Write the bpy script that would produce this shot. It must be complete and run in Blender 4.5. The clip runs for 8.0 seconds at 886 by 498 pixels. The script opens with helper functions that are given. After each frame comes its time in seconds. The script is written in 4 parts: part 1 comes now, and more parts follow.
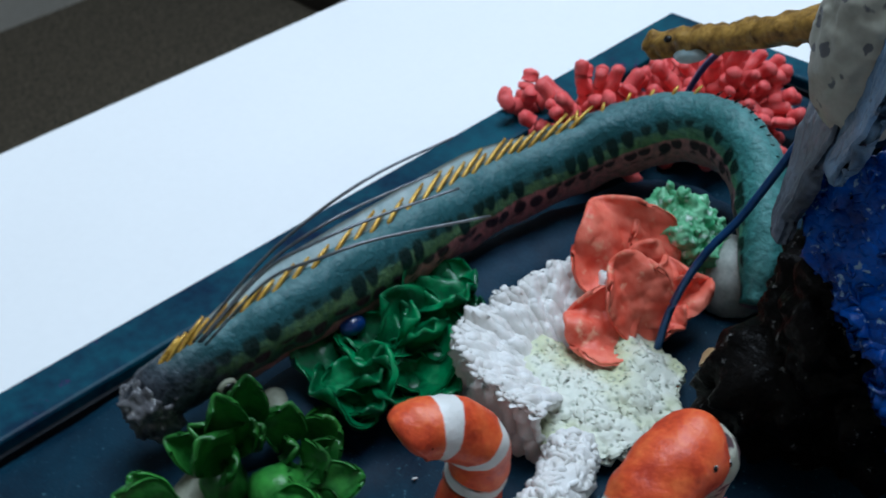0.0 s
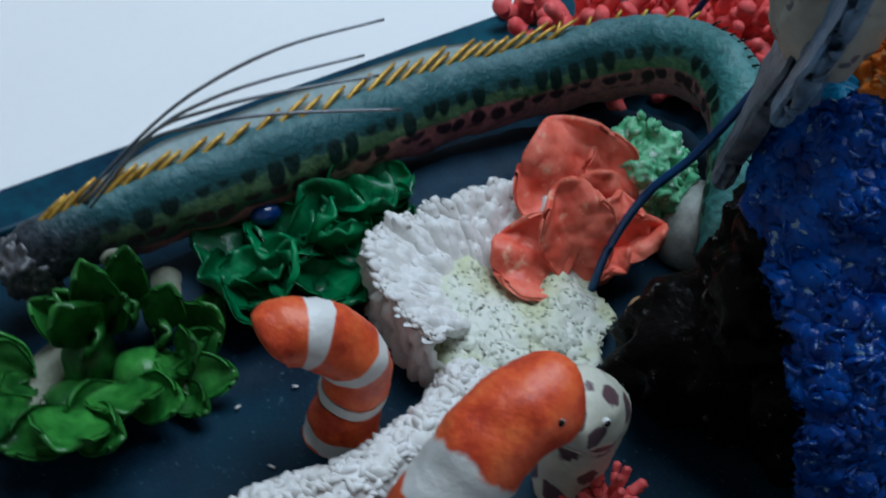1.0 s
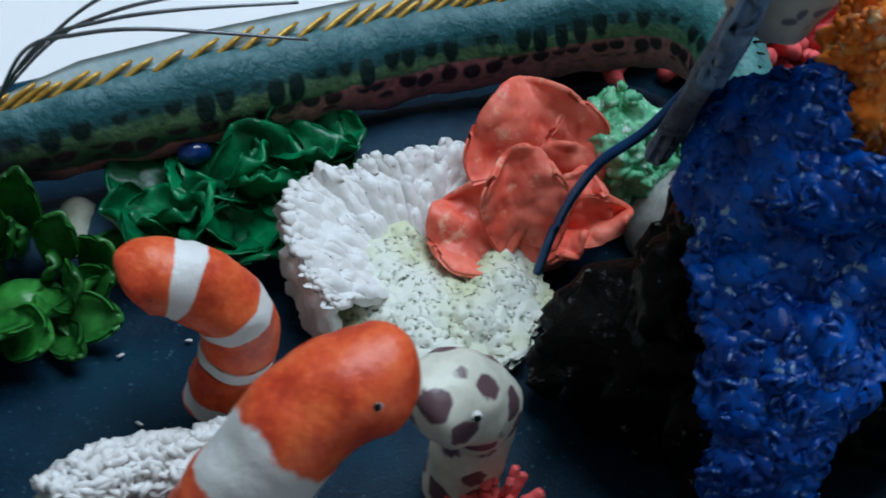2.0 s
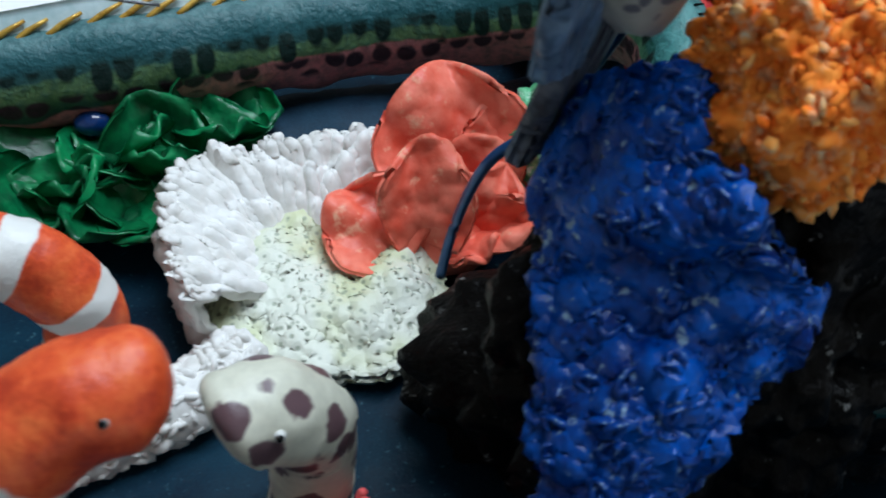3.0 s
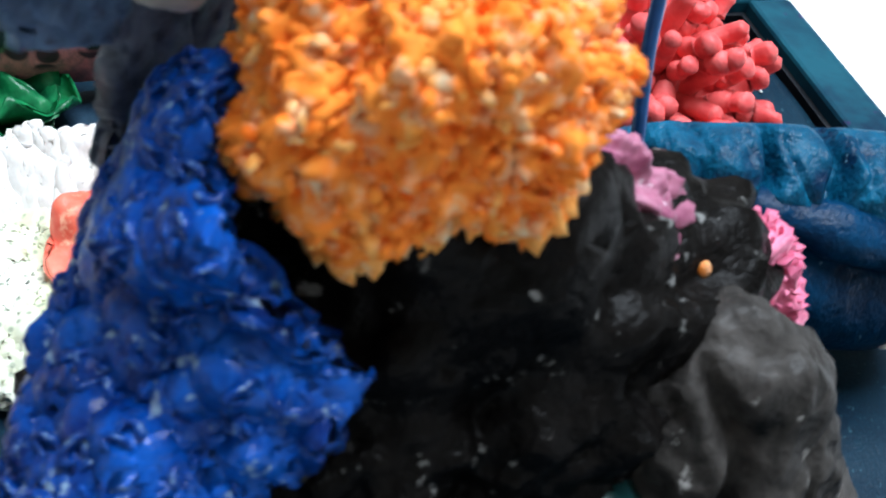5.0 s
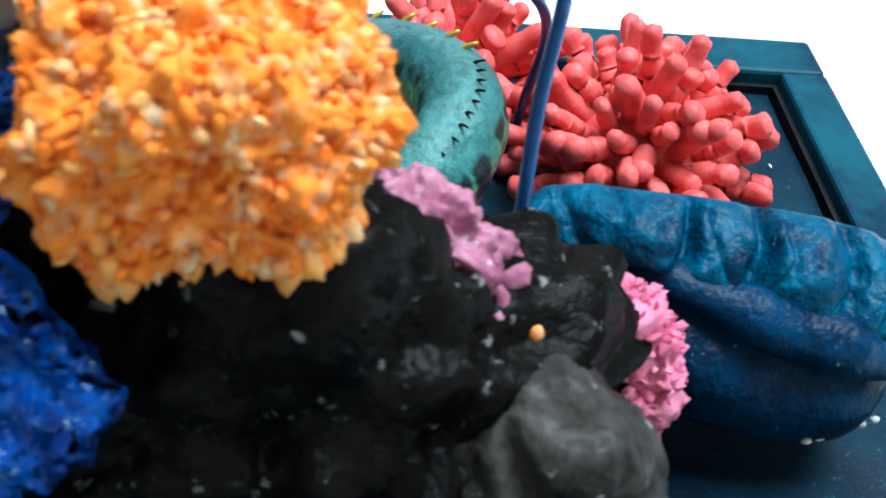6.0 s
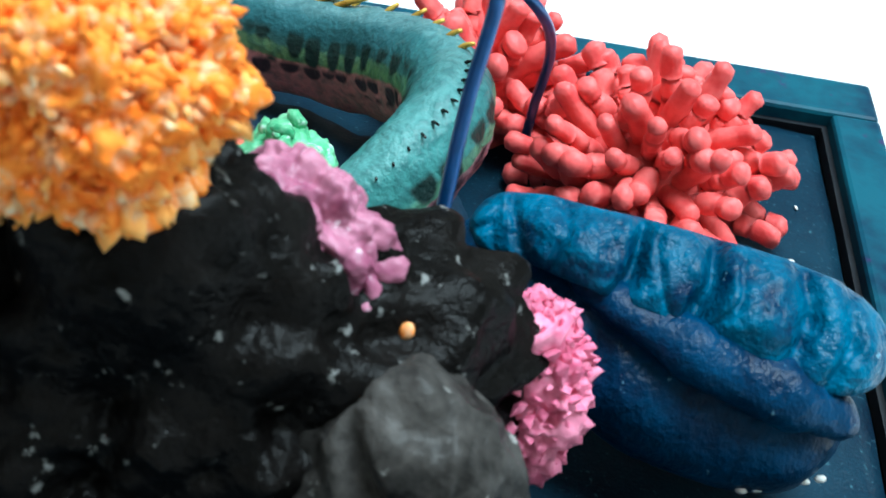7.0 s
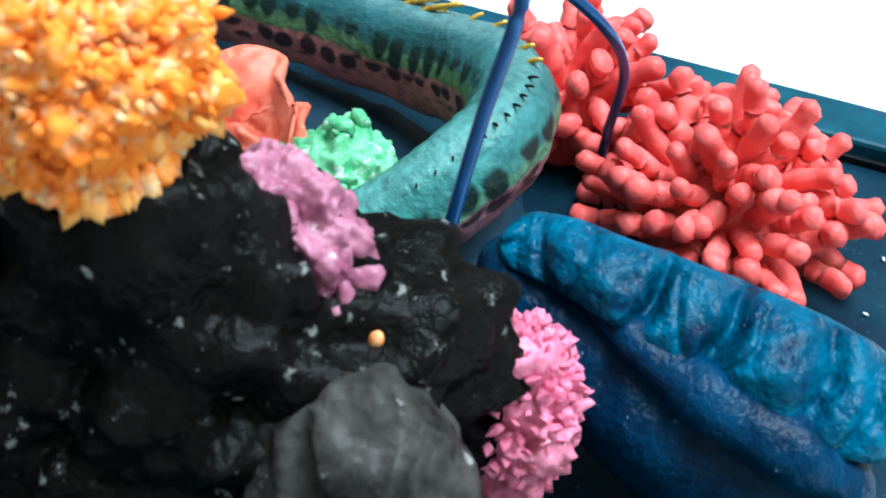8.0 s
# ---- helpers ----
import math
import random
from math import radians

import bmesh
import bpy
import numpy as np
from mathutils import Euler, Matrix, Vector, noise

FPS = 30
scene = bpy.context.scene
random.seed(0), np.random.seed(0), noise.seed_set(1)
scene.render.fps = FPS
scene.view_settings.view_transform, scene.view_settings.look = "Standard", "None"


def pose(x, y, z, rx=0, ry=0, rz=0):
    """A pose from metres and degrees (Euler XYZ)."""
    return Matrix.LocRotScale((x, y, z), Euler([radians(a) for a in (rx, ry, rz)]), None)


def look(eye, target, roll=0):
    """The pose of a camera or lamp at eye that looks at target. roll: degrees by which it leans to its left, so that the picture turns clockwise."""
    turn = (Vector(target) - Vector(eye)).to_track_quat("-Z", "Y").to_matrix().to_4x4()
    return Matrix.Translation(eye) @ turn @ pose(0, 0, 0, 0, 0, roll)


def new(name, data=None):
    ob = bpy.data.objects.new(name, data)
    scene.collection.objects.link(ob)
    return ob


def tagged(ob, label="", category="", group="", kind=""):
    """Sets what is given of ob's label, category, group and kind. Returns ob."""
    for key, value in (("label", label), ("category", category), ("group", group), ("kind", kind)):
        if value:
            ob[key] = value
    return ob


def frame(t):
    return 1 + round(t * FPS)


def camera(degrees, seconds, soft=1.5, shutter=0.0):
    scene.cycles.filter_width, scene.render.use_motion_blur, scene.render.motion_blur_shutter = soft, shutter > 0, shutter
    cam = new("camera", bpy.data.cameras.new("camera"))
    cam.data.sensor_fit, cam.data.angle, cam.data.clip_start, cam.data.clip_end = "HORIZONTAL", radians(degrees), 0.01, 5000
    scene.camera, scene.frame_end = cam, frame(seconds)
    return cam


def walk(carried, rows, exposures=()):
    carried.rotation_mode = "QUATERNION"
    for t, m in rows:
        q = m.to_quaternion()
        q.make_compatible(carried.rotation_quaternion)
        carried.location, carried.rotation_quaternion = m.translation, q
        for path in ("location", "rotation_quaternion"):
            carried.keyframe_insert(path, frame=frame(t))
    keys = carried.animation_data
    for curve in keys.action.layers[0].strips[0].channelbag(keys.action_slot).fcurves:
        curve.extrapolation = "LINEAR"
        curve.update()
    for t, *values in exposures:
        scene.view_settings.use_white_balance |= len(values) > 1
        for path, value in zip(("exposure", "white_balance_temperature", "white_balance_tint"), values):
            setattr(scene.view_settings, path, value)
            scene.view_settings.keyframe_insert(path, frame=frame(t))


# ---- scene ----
cam = camera(42.8, 8.0, soft=1.7, shutter=0.5)
cam.data.dof.use_dof, cam.data.dof.focus_distance, cam.data.dof.aperture_fstop = True, 0.23, 45.0
PATH = [
    (0, (0.251, -0.364, 0.224), (-0.914, 0.691, -1.013), -3.2),
    (0.5, (0.253, -0.344, 0.215), (-0.911, 0.648, -1.074), -0.2),
    (1, (0.261, -0.325, 0.202), (-0.916, 0.589, -1.132), 2.7),
    (2.5, (0.268, -0.262, 0.175), (-1.014, 0.442, -1.188), 4.8),
    (3, (0.269, -0.24, 0.171), (-1.031, 0.388, -1.213), 4.5),
    (3.5, (0.268, -0.213, 0.164), (-1.073, 0.293, -1.23), 3.1),
    (4, (0.268, -0.201, 0.158), (-1.095, 0.316, -1.211), 6.1),
    (4.5, (0.265, -0.182, 0.155), (-1.094, 0.314, -1.226), 7.4),
    (5, (0.269, -0.163, 0.151), (-1.172, 0.254, -1.172), 6.9),
    (6.5, (0.274, -0.108, 0.157), (-1.242, -0.059, -1.146), 7.8),
    (7, (0.272, -0.094, 0.155), (-1.247, -0.163, -1.144), 8.3),
    (7.5, (0.271, -0.084, 0.153), (-1.249, -0.275, -1.134), 8.1),
    (8, (0.266, -0.072, 0.159), (-1.186, -0.428, -1.17), 7.3),
]
walk(cam, [(t, look(eye, target, roll)) for t, eye, target, roll in PATH],
     exposures=[(0.0, -0.22, 5550, 6), (1.0, -0.5, 5550, 6), (2.5, -0.06, 5700, 6), (4.0, 0.44, 6050, 8), (5.0, 0.95, 6050, 9), (6.5, 1.06, 5700, -5), (8.0, 1.24, 5800, -5)])

# ---- world and light ----
world = bpy.data.worlds.new("world")
scene.world = world
world.use_nodes = True
wn = world.node_tree.nodes
sky = wn.new("ShaderNodeTexSky")
sky.sky_type, sky.sun_disc = "NISHITA", False
sky.sun_elevation, sky.sun_rotation = radians(40), radians(-90)
wn["Background"].inputs["Strength"].default_value = 0.12
world.node_tree.links.new(sky.outputs[0], wn["Background"].inputs["Color"])

# an unseen roof window is added above the table for soft overhead daylight
SKY_X, SKY_Y, ROOF_Z = (-0.75, 0.45), (-0.25, 1.05), 1.75
lamp = bpy.data.lights.new("assumed_roof_light", "AREA")
lamp.shape, lamp.size, lamp.size_y, lamp.energy, lamp.color = "RECTANGLE", 1.16, 1.26, 42.0, (0.90, 0.96, 1.0)
lamp_ob = new("assumed_roof_light", lamp)
lamp_ob.matrix_world = pose(sum(SKY_X) / 2, sum(SKY_Y) / 2, ROOF_Z + 0.01)


# ---- materials ----
def nodes_of(name):
    m = bpy.data.materials.new(name)
    m.use_nodes = True
    nt = m.node_tree
    return m, nt, nt.nodes["Principled BSDF"]


def noise_at(nt, scale, detail=4.0, rough=0.55, vec=None):
    n = nt.nodes.new("ShaderNodeTexNoise")
    n.inputs["Scale"].default_value, n.inputs["Detail"].default_value, n.inputs["Roughness"].default_value = scale, detail, rough
    if vec is None:
        vec = nt.nodes.new("ShaderNodeTexCoord").outputs["Object"]
    nt.links.new(vec, n.inputs["Vector"])
    return n


def ramp(nt, value, stops):
    r = nt.nodes.new("ShaderNodeValToRGB")
    while len(r.color_ramp.elements) < len(stops):
        r.color_ramp.elements.new(0.5)
    for e, (p, c) in zip(r.color_ramp.elements, stops):
        e.position = p
        e.color = (*c, 1) if len(c) == 3 else c
    nt.links.new(value, r.inputs["Fac"])
    return r.outputs["Color"]


def mix(nt, fac, a, b, kind="MIX"):
    n = nt.nodes.new("ShaderNodeMix")
    n.data_type, n.blend_type = "RGBA", kind
    for sock, v in ((n.inputs["Factor"], fac), (n.inputs["A"], a), (n.inputs["B"], b)):
        if isinstance(v, (int, float)):
            sock.default_value = v
        elif isinstance(v, tuple):
            sock.default_value = (*v, 1)
        else:
            nt.links.new(v, sock)
    return n.outputs["Result"]


def maths(nt, op, a, b=0.0, clamp=False):
    n = nt.nodes.new("ShaderNodeMath")
    n.operation, n.use_clamp = op, clamp
    for sock, v in zip(n.inputs, (a, b)):
        if isinstance(v, (int, float)):
            sock.default_value = v
        else:
            nt.links.new(v, sock)
    return n.outputs[0]


def bumped(nt, bsdf, height, strength, dist):
    b = nt.nodes.new("ShaderNodeBump")
    b.inputs["Strength"].default_value, b.inputs["Distance"].default_value = strength, dist
    nt.links.new(height, b.inputs["Height"])
    nt.links.new(b.outputs["Normal"], bsdf.inputs["Normal"])
    nt.links.new(b.outputs["Normal"], bsdf.inputs["Coat Normal"])


def clay(name, dark, light, scale=220, fine=900, rough=0.45, bump=0.4, dist=0.0006, wear_glint=None, wear_glint_at=0.66, coat=0.0, vary=0.0, spec=0.3, soft_wear_glint=0.05, in_world=False):
    """Painted modelling clay: two tones at a broad and a fine scale, a lumpy skin, spots of wear and painted-in glints.
    """
    m, nt, b = nodes_of(name)
    vec = nt.nodes.new("ShaderNodeNewGeometry").outputs["Position"] if in_world else None
    broad, small = noise_at(nt, scale, vec=vec), noise_at(nt, fine, 3.0, vec=vec)
    f = maths(nt, "ADD", maths(nt, "MULTIPLY", broad.outputs["Fac"], 0.7), maths(nt, "MULTIPLY", small.outputs["Fac"], 0.3))
    col = ramp(nt, f, [(0.36, dark), (0.62, light)])
    if vary:
        info = nt.nodes.new("ShaderNodeObjectInfo")
        hs = nt.nodes.new("ShaderNodeHueSaturation")
        nt.links.new(maths(nt, "ADD", maths(nt, "MULTIPLY", info.outputs["Random"], 2 * vary), 1 - vary), hs.inputs["Value"])
        nt.links.new(col, hs.inputs["Color"])
        col = hs.outputs["Color"]
    if wear_glint:
        w = noise_at(nt, fine * 0.45, 5.0, 0.65, vec)
        col = mix(nt, ramp(nt, w.outputs["Fac"], [(wear_glint_at, (0, 0, 0)), (wear_glint_at + soft_wear_glint, (1, 1, 1))]), col, wear_glint)
    nt.links.new(col, b.inputs["Base Color"])
    r = ramp(nt, broad.outputs["Fac"], [(0.3, (rough - 0.08,) * 3), (0.7, (rough + 0.1,) * 3)])
    nt.links.new(r, b.inputs["Roughness"])
    b.inputs["Specular IOR Level"].default_value = spec
    b.inputs["Coat Weight"].default_value, b.inputs["Coat Roughness"].default_value = coat, 0.16
    bumped(nt, b, f, bump, dist)
    return m


M = {}
M["wall"] = clay("wall_paint", (0.34, 0.32, 0.28), (0.40, 0.38, 0.34), 3, 60, 0.8, 0.1, 0.002)
M["ceiling"] = clay("ceiling_paint", (0.74, 0.74, 0.73), (0.8, 0.8, 0.79), 3, 60, 0.8, 0.1, 0.002)
M["frame_white"] = clay("window_paint", (0.72, 0.72, 0.72), (0.8, 0.8, 0.8), 8, 60, 0.35, 0.05, 0.001)
M["table"] = clay("white_tabletop", (0.86, 0.86, 0.86), (0.89, 0.89, 0.89), 4, 300, 0.45, 0.05, 0.0002)
M["carpet"] = clay("brown_carpet", (0.024, 0.019, 0.012), (0.135, 0.112, 0.078), 170, 420, 0.95, 1.0, 0.006)
M["cabinet"] = clay("dark_brown", (0.012, 0.010, 0.009), (0.03, 0.025, 0.02), 12, 90, 0.45, 0.1, 0.001)
M["leg"] = clay("table_leg_paint", (0.5, 0.5, 0.5), (0.6, 0.6, 0.6), 10, 90, 0.4, 0.05, 0.001)
M["panel"] = clay("navy_board_paint", (0.0025, 0.010, 0.023), (0.006, 0.030, 0.053), 40, 1500, 0.5, 0.9, 0.0005, wear_glint=(0.035, 0.09, 0.12), wear_glint_at=0.625, coat=0.05, spec=0.07)
M["rail"] = clay("blue_frame_paint", (0.004, 0.015, 0.042), (0.009, 0.075, 0.110), 30, 260, 0.42, 0.6, 0.0005, wear_glint=(0.04, 0.025, 0.09), wear_glint_at=0.64, spec=0.12)
M["groove"] = clay("black_gap", (0.002, 0.003, 0.006), (0.006, 0.008, 0.012), 60, 500, 0.5, 0.3, 0.0003)
M["ridge"] = clay("navy_clay", (0.007, 0.020, 0.040), (0.018, 0.050, 0.085), 60, 1400, 0.6, 0.9, 0.0007, spec=0.15)
M["leaf_dark"] = clay("dark_green_clay", (0.005, 0.07, 0.027), (0.014, 0.22, 0.07), 120, 500, 0.40, 0.7, 0.0009, coat=0.3, vary=0.3, spec=0.2)
M["leaf_light"] = clay("leaf_green_clay", (0.008, 0.068, 0.010), (0.048, 0.225, 0.034), 110, 400, 0.4, 0.7, 0.0010, coat=0.4, vary=0.35, spec=0.2)
M["cream"] = clay("cream_clay", (0.20, 0.21, 0.15), (0.36, 0.37, 0.28), 120, 700, 0.5, 0.4, 0.0005)
M["white"] = clay("white_clay", (0.70, 0.68, 0.64), (0.82, 0.81, 0.79), 160, 800, 0.42, 0.5, 0.0007)
M["petal"] = clay("coral_orange_clay", (0.80, 0.10, 0.055), (0.93, 0.25, 0.165), 90, 420, 0.46, 0.7, 0.0009, wear_glint=(0.90, 0.46, 0.30), wear_glint_at=0.58, soft_wear_glint=0.12, coat=0.05, vary=0.06)
# Whitish spots put the highlights of the crinkles into the colour.
M["mint"] = clay("mint_green_clay", (0.08, 0.42, 0.18), (0.28, 0.66, 0.38), 240, 700, 0.4, 0.7, 0.0009, wear_glint=(0.62, 0.80, 0.68), wear_glint_at=0.57)
M["stone"] = clay("pale_grey_clay", (0.22, 0.24, 0.22), (0.48, 0.50, 0.46), 130, 800, 0.45, 0.3, 0.0005)
# Grey flecks on both rocks are small highlights put into the colour.
M["rock"] = clay("black_rock_clay", (0.0008, 0.0007, 0.0007), (0.0046, 0.0038, 0.0035), 90, 600, 0.45, 1.0, 0.0018, wear_glint=(0.17, 0.17, 0.165), wear_glint_at=0.63, coat=0.05, spec=0.06)
M["grey_rock"] = clay("dark_grey_clay", (0.006, 0.0056, 0.0052), (0.066, 0.060, 0.056), 75, 500, 0.45, 1.0, 0.0016, wear_glint=(0.26, 0.25, 0.24), wear_glint_at=0.64, coat=0.06, spec=0.08)
# Pale blue flecks are partly wear, partly glints painted into the colour.
M["blue"] = clay("ultramarine_clay", (0.0014, 0.016, 0.13), (0.004, 0.080, 0.42), 120, 800, 0.36, 0.9, 0.0010, wear_glint=(0.24, 0.36, 0.50), wear_glint_at=0.615, coat=0.3, vary=0.2, spec=0.12)
M["orange"] = clay("orange_clay", (0.86, 0.17, 0.012), (0.94, 0.31, 0.045), 260, 800, 0.6, 0.6, 0.0006, wear_glint=(0.76, 0.50, 0.30), wear_glint_at=0.51, soft_wear_glint=0.2, spec=0.1, in_world=True)
M["orange_tip"] = clay("pale_orange_clay", (0.88, 0.28, 0.03), (0.88, 0.46, 0.14), 300, 800, 0.6, 0.6, 0.0006, wear_glint=(0.76, 0.64, 0.44), wear_glint_at=0.50, soft_wear_glint=0.2, spec=0.1, in_world=True)
# Pale spots are whitish highlights painted into the mauve.
M["pink"] = clay("mauve_pink_clay", (0.24, 0.06, 0.12), (0.48, 0.19, 0.28), 160, 600, 0.42, 0.7, 0.0009, wear_glint=(0.62, 0.46, 0.52), wear_glint_at=0.62)
M["hot_pink"] = clay("rose_pink_clay", (0.56, 0.09, 0.19), (0.80, 0.26, 0.39), 170, 800, 0.42, 0.6, 0.0008, wear_glint=(0.8, 0.55, 0.6), wear_glint_at=0.70)
M["red"] = clay("coral_red_clay", (0.72, 0.075, 0.078), (0.88, 0.19, 0.175), 110, 500, 0.46, 0.7, 0.0009, vary=0.12, spec=0.22)
M["deep_red"] = clay("deep_red_clay", (0.32, 0.012, 0.010), (0.5, 0.04, 0.02), 110, 800, 0.4, 0.4, 0.0006)
# Flecks on both whale blues mix worn patches with painted-in highlights.
M["whale"] = clay("whale_blue_clay", (0.0005, 0.009, 0.030), (0.0015, 0.036, 0.095), 90, 700, 0.38, 1.0, 0.0016, wear_glint=(0.14, 0.27, 0.36), wear_glint_at=0.68, coat=0.08, spec=0.08)
# Lighter copy for the upper jaw: light from above put into the colour.
M["whale_toplit"] = clay("whale_toplit_blue_clay", (0.0008, 0.016, 0.050), (0.006, 0.105, 0.20), 120, 700, 0.38, 1.0, 0.0020, wear_glint=(0.16, 0.32, 0.42), wear_glint_at=0.68, coat=0.08, spec=0.10)
M["tan"] = clay("tan_clay", (0.42, 0.27, 0.12), (0.66, 0.50, 0.28), 160, 800, 0.4, 0.4, 0.0005)
M["gold"] = clay("gold_wire", (0.42, 0.22, 0.03), (0.66, 0.42, 0.08), 300, 900, 0.3, 0.2, 0.0002)
M["black"] = clay("black_gloss", (0.004, 0.004, 0.004), (0.008, 0.008, 0.008), 100, 500, 0.12, 0.0, 0.0001)
M["eye_white"] = clay("eye_white", (0.6, 0.6, 0.56), (0.75, 0.75, 0.72), 100, 500, 0.2, 0.0, 0.0001)
M["turtle_head"] = clay("golden_brown_clay", (0.10, 0.045, 0.008), (0.42, 0.24, 0.05), 230, 700, 0.4, 0.9, 0.0009)
M["turtle_jaw"] = clay("pale_blue_clay", (0.34, 0.46, 0.48), (0.5, 0.6, 0.62), 150, 700, 0.45, 0.3, 0.0004)
M["flipper"] = clay("slate_blue_clay", (0.035, 0.042, 0.058), (0.13, 0.155, 0.20), 95, 520, 0.42, 0.8, 0.0010, wear_glint=(0.03, 0.034, 0.045), wear_glint_at=0.56, soft_wear_glint=0.12, coat=0.12, spec=0.2)
M["snout"] = clay("grey_gloss_clay", (0.02, 0.02, 0.024), (0.15, 0.15, 0.16), 160, 500, 0.3, 0.9, 0.0014, wear_glint=(0.42, 0.41, 0.40), wear_glint_at=0.60, coat=0.3, spec=0.3)
M["flipper_blue"] = clay("blue_grey_clay", (0.045, 0.075, 0.13), (0.15, 0.24, 0.37), 110, 520, 0.42, 0.8, 0.0010, wear_glint=(0.05, 0.06, 0.09), wear_glint_at=0.60, soft_wear_glint=0.12, coat=0.12, spec=0.2)
M["teal"] = clay("dark_teal_clay", (0.004, 0.022, 0.024), (0.012, 0.07, 0.07), 80, 500, 0.36, 0.5, 0.0008, coat=0.2)
M["bead"] = clay("metallic_blue_bead", (0.002, 0.01, 0.06), (0.01, 0.05, 0.22), 100, 500, 0.1, 0.0, 0.0001, coat=1.0)
for key, metal in (("gold", 0.35),):
    M[key].node_tree.nodes["Principled BSDF"].inputs["Metallic"].default_value = metal


def plain_wire(name, col, rough, metal):
    m, nt, b = nodes_of(name)
    n = noise_at(nt, 500)
    nt.links.new(ramp(nt, n.outputs["Fac"], [(0.3, tuple(c * 0.7 for c in col)), (0.7, col)]), b.inputs["Base Color"])
    b.inputs["Roughness"].default_value, b.inputs["Metallic"].default_value = rough, metal
    return m


M["wire_blue"] = plain_wire("blue_coated_wire", (0.012, 0.075, 0.24), 0.28, 0.35)
M["wire_grey"] = plain_wire("grey_steel_wire", (0.22, 0.23, 0.25), 0.35, 0.7)


def uv_parts(nt):
    uv = nt.nodes.new("ShaderNodeUVMap")
    sep = nt.nodes.new("ShaderNodeSeparateXYZ")
    nt.links.new(uv.outputs["UV"], sep.inputs[0])
    return uv, sep.outputs["X"], sep.outputs["Y"]


def fish_material():
    """Teal back, olive flank with upright dark bars, pink belly with a row of dark dots. U is the length in metres, V the height."""
    m, nt, b = nodes_of("mackerel_paint")
    uv, u, v = uv_parts(nt)
    broad, small = noise_at(nt, 90), noise_at(nt, 500)
    wob = maths(nt, "ADD", v, maths(nt, "MULTIPLY", maths(nt, "SUBTRACT", broad.outputs["Fac"], 0.5), 0.35))
    base = ramp(nt, maths(nt, "ADD", maths(nt, "MULTIPLY", wob, 0.5), 0.5),
                [(0.30, (0.035, 0.07, 0.05)), (0.42, (0.06, 0.125, 0.065)), (0.60, (0.13, 0.23, 0.10)), (0.69, (0.11, 0.20, 0.10)),
                 (0.72, (0.03, 0.085, 0.08)), (0.82, (0.024, 0.090, 0.105)), (0.93, (0.036, 0.115, 0.130)), (0.985, (0.10, 0.20, 0.21))])
    rear = ramp(nt, maths(nt, "MULTIPLY", u, 4.0), [(0.20, (0, 0, 0)), (0.42, (1, 1, 1))])
    low = maths(nt, "SUBTRACT", wob, maths(nt, "MULTIPLY", rear, 0.53))
    belly = ramp(nt, maths(nt, "ADD", maths(nt, "MULTIPLY", low, 0.5), 0.5), [(0.28, (1, 1, 1)), (0.31, (0, 0, 0))])
    base = mix(nt, belly, base, (0.54, 0.19, 0.20))
    tail = ramp(nt, maths(nt, "MULTIPLY", u, 3.0), [(0.54, (0, 0, 0)), (0.70, (0.75, 0.75, 0.75))])
    base = mix(nt, tail, base, mix(nt, belly, mix(nt, 0.5, base, (0.13, 0.46, 0.40)), (0.30, 0.16, 0.22)))
    mottle = mix(nt, ramp(nt, small.outputs["Fac"], [(0.4, (0, 0, 0)), (0.65, (1, 1, 1))]), base, (0.02, 0.07, 0.08))
    base = mix(nt, 0.5, base, mottle)

    def row(width, high, at, tall, col, cut, seed):
        cells = nt.nodes.new("ShaderNodeTexVoronoi")
        cells.voronoi_dimensions = "2D"
        cells.inputs["Scale"].default_value, cells.inputs["Randomness"].default_value = 1.0, 0.55
        comb = nt.nodes.new("ShaderNodeCombineXYZ")
        nt.links.new(maths(nt, "ADD", maths(nt, "DIVIDE", u, width), seed), comb.inputs[0])
        nt.links.new(maths(nt, "DIVIDE", maths(nt, "SUBTRACT", v, at), high), comb.inputs[1])
        nt.links.new(comb.outputs[0], cells.inputs["Vector"])
        spot = ramp(nt, cells.outputs["Distance"], [(cut, (1, 1, 1)), (cut + 0.12, (0, 0, 0))])
        band = ramp(nt, maths(nt, "ABSOLUTE", maths(nt, "SUBTRACT", v, at)), [(tall, (1, 1, 1)), (tall + 0.1, (0, 0, 0))])
        return mix(nt, spot, (0, 0, 0), band)

    dark = (0.010, 0.026, 0.024)
    col = mix(nt, row(0.0062, 0.95, 0.32, 0.23, dark, 0.29, 3.0), base, dark)
    col = mix(nt, row(0.0064, 0.46, -0.13, 0.15, dark, 0.33, 9.0), col, (0.045, 0.024, 0.034))
    head = mix(nt, ramp(nt, maths(nt, "ADD", u, maths(nt, "MULTIPLY", v, 0.010)), [(0.018, (1, 1, 1)), (0.034, (0, 0, 0))]), (0, 0, 0), (1, 1, 1))
    col = mix(nt, head, col, ramp(nt, small.outputs["Fac"], [(0.35, (0.012, 0.015, 0.022)), (0.68, (0.06, 0.07, 0.085))]))
    nt.links.new(col, b.inputs["Base Color"])
    b.inputs["Roughness"].default_value = 0.40
    b.inputs["Specular IOR Level"].default_value = 0.14
    b.inputs["Coat Weight"].default_value, b.inputs["Coat Roughness"].default_value = 0.08, 0.2
    bumped(nt, b, maths(nt, "ADD", broad.outputs["Fac"], maths(nt, "MULTIPLY", small.outputs["Fac"], 0.7)), 0.8, 0.0012)
    return m


